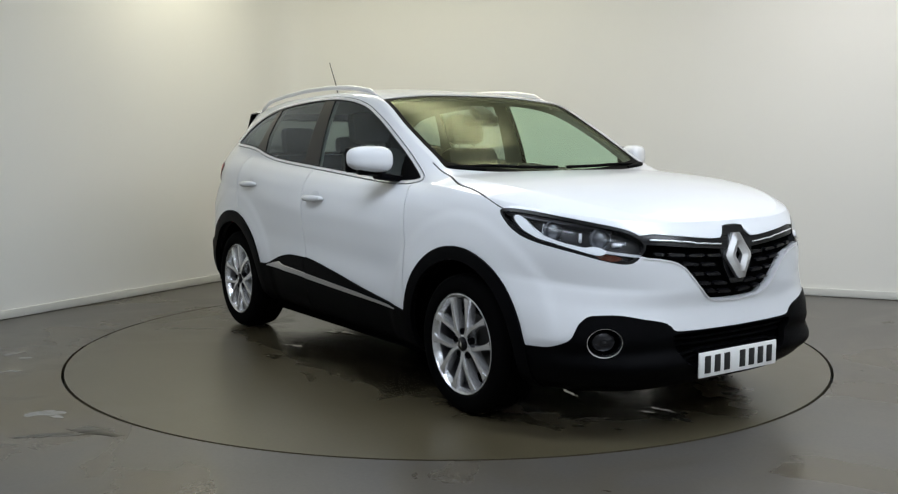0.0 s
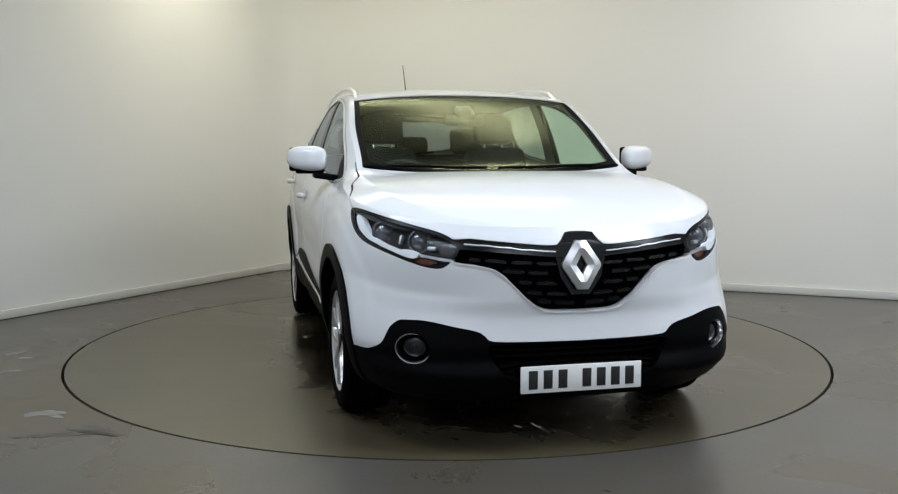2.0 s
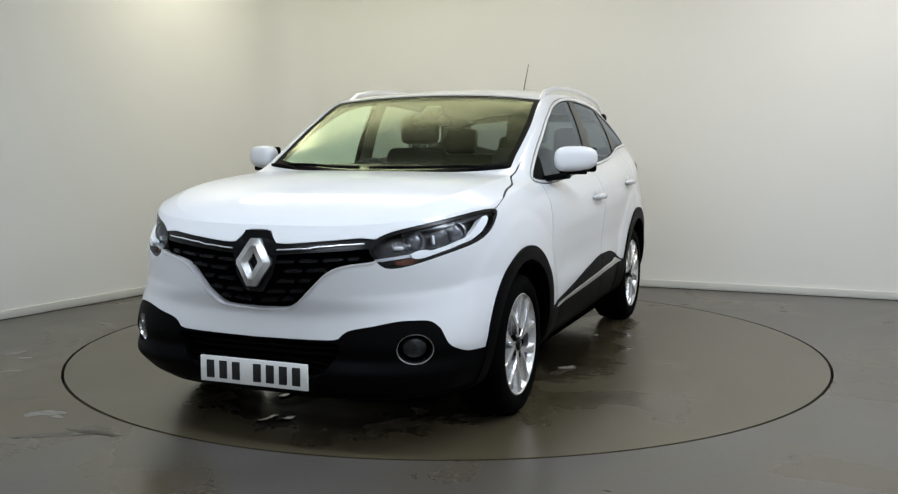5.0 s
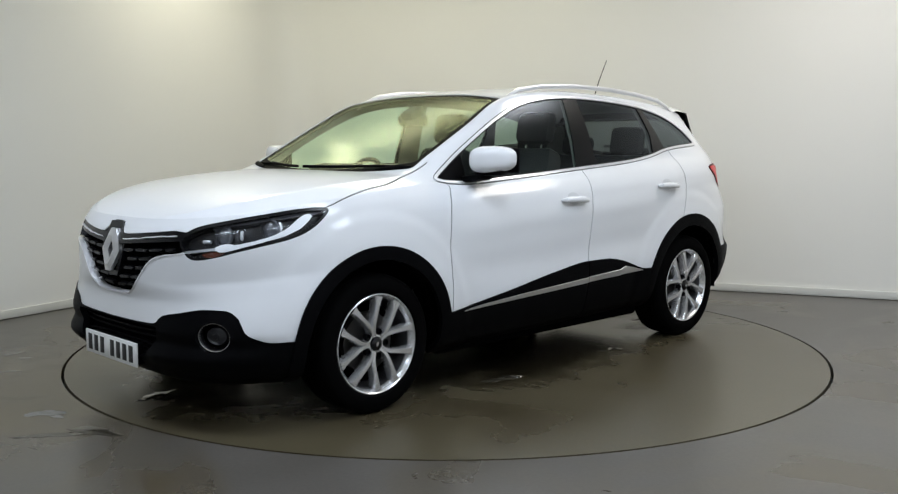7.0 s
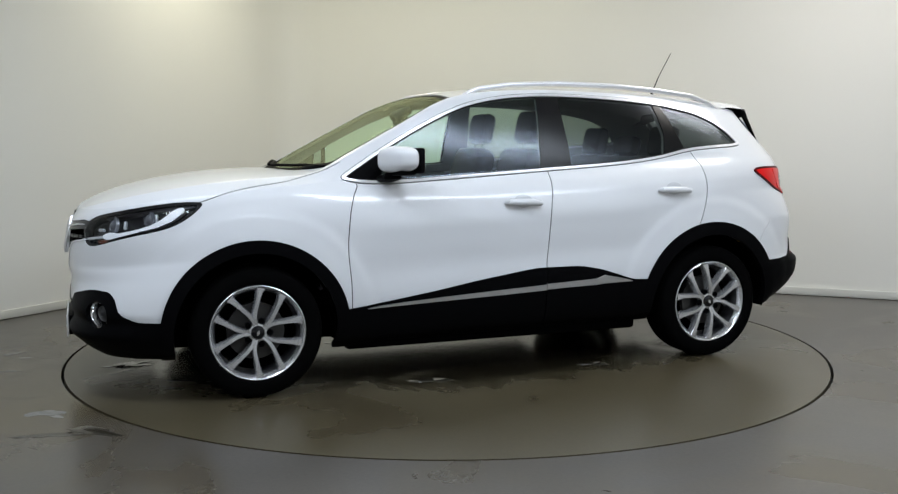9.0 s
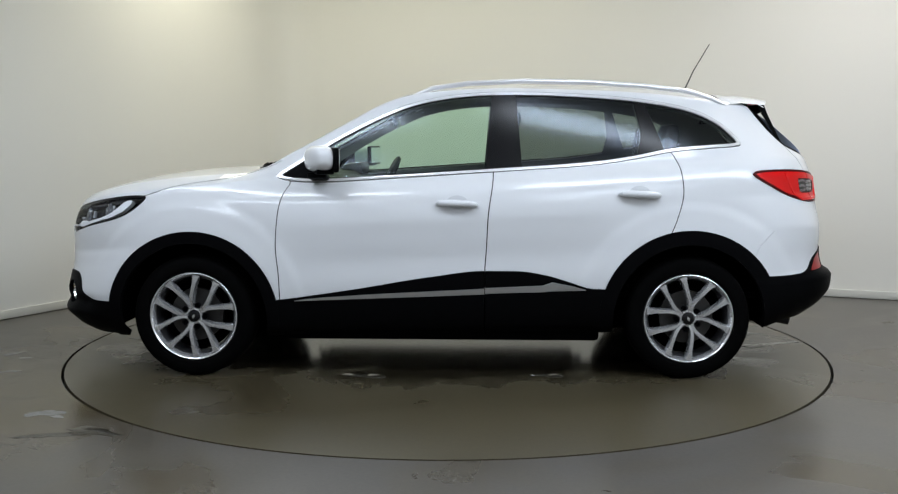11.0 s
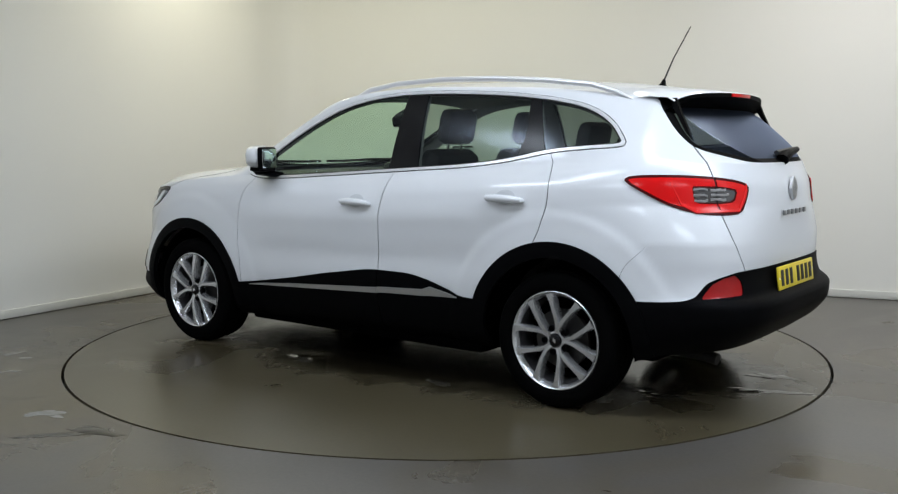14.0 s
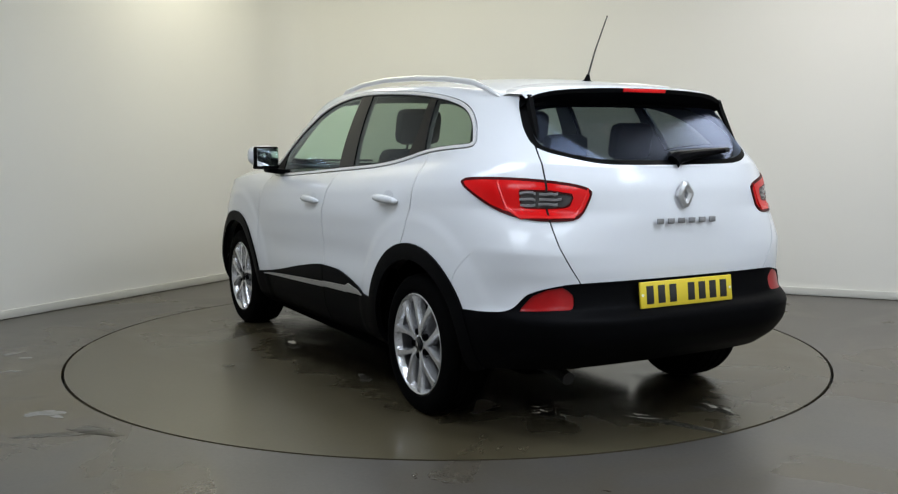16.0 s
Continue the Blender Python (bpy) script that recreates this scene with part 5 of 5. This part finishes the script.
def build_seat():
    seat = new("front_seat", None)
    bm = bmesh.new()
    box(bm, (0.08, 0, 0.60), (0.52, 0.50, 0.16), bevel=0.05)
    part("cushion", bm, M_FABRIC, seat)
    bm = bmesh.new()
    vs = box(bm, (0, 0, 0), (0.15, 0.50, 0.60), bevel=0.055)
    for v in bm.verts:
        v.co.y *= 1 - 0.22 * max(0, v.co.z / 0.3)
    bmesh.ops.transform(bm, matrix=pose(-0.245, 0, 0.93, 0, -17, 0), verts=bm.verts)
    part("backrest", bm, M_FABRIC, seat)
    bm = bmesh.new()
    box(bm, (0, 0, 0), (0.10, 0.27, 0.20), bevel=0.045)
    bmesh.ops.transform(bm, matrix=pose(-0.365, 0, 1.345, 0, -12, 0), verts=bm.verts)
    part("headrest", bm, M_FABRIC, seat)
    for y in (0.06, -0.06):
        bm = bmesh.new()
        tube(bm, [(-0.335, y, 1.20), (-0.355, y, 1.28)], 0.007, 8)
        part("headrest_post", bm, M_CHROME, seat)
    return seat


seat = build_seat()
seat.parent = CAR
seat.matrix_basis = pose(-0.02, 0.37, 0)
s2 = copy_thing(seat, pose(-0.02, -0.37, 0))
s2.parent = CAR
bm = bmesh.new()
box(bm, (-0.86, 0, 0.60), (0.46, 1.30, 0.16), bevel=0.05)
bench = part("rear_bench", bm, M_FABRIC, CAR, "dark fabric rear bench")
bm = bmesh.new()
box(bm, (0, 0, 0), (0.14, 1.28, 0.56), bevel=0.05)
bmesh.ops.transform(bm, matrix=pose(-1.15, 0, 0.90, 0, -20, 0), verts=bm.verts)
part("bench_back", bm, M_FABRIC, bench)
for y, h in ((0.42, 0.19), (0.0, 0.13), (-0.42, 0.19)):
    bm = bmesh.new()
    box(bm, (0, 0, 0), (0.09, 0.25, h), bevel=0.04)
    bmesh.ops.transform(bm, matrix=pose(-1.27, y, 1.17 + h / 2, 0, -12, 0), verts=bm.verts)
    part("headrest", bm, M_FABRIC, bench)
bm = bmesh.new()
vs = [(0.98, 1.075), (0.78, 1.085), (0.60, 1.07), (0.50, 1.00), (0.48, 0.90), (0.56, 0.70), (0.98, 0.50)]
a = [bm.verts.new((x, 0.74, z)) for x, z in vs]
c = [bm.verts.new((x - 0.03, 0.0, z + 0.01)) for x, z in vs]
b = [bm.verts.new((x, -0.74, z)) for x, z in vs]
for r0, r1 in ((a, c), (c, b)):
    for i in range(len(vs) - 1):
        bm.faces.new((r0[i], r0[i + 1], r1[i + 1], r1[i]))
bm.faces.new(a), bm.faces.new(b)
dash = part("dashboard", bm, M_DASH, CAR, "dark soft plastic dashboard")
bm = bmesh.new()
box(bm, (0, 0, 0), (0.14, 0.36, 0.09), pose(0.60, -0.37, 1.085, 0, 8, 0), 0.03)
part("instrument_hood", bm, M_DASH, dash)
bm = bmesh.new()
m = pose(0.40, -0.37, 0.985, 0, 65, 0)
tube(bm, [m @ Vector((0.185 * math.cos(a), 0.185 * math.sin(a), 0)) for a in (2 * math.pi * i / 40 for i in range(41))], 0.016, 10)
wheel_s = part("steering_wheel", bm, M_DASH, CAR, "black steering wheel")
bm = bmesh.new()
box(bm, (0, 0, 0.0), (0.30, 0.05, 0.03), m, 0.01)
box(bm, (0, 0, 0.0), (0.13, 0.14, 0.05), m, 0.02)
part("wheel_boss", bm, M_DASH, wheel_s)
bm = bmesh.new()
box(bm, (0, 0, 0), (0.03, 0.24, 0.065), pose(0.30, 0, 1.385, 0, 10, 0), 0.014)
mi = part("interior_mirror", bm, M_GLOSSBLACK, CAR, "black interior mirror")
bm = bmesh.new()
box(bm, (0, 0, 0), (0.12, 0.10, 0.05), pose(0.30, 0, 1.43, 0, 24, 0), 0.015)
part("mirror_mount", bm, M_DASH, mi)


def motions():
    """The turntable turns at an even pace and carries the car with it."""
    rows_table, rows_car = [], []
    for t, a in TURN:
        rows_table.append((t, pose(0, 0, 0, 0, 0, a - TURN[0][1])))
        rows_car.append((t, pose(0, 0, 0, 0, 0, a) @ pose(CAR_X, CAR_Y, 0.0)))
    walk(TURNTABLE, rows_table)
    walk(CAR, rows_car)


TURN = [(0.0, -55.23), (0.5, -58.98), (1.0, -64.56), (1.5, -70.23), (2.0, -76.44), (2.5, -82.15), (3.0, -88.33), (3.5, -94.11),
        (4.0, -100.3), (4.5, -106.07), (5.0, -112.0), (5.5, -117.95), (6.0, -123.9), (6.5, -129.8), (7.0, -135.73), (7.5, -141.4), (8.0, -147.47),
        (8.5, -153.22), (9.0, -159.22), (9.5, -164.95), (10.0, -170.65), (10.5, -176.35), (11.0, -182.05), (11.5, -187.74), (12.0, -193.67),
        (12.5, -199.4), (13.0, -205.5), (13.5, -211.16), (14.0, -217.23), (14.5, -222.94), (15.0, -229.01), (15.5, -234.7), (16.0, -240.83)]
CAR_X, CAR_Y = 0.013, 0.026
motions()
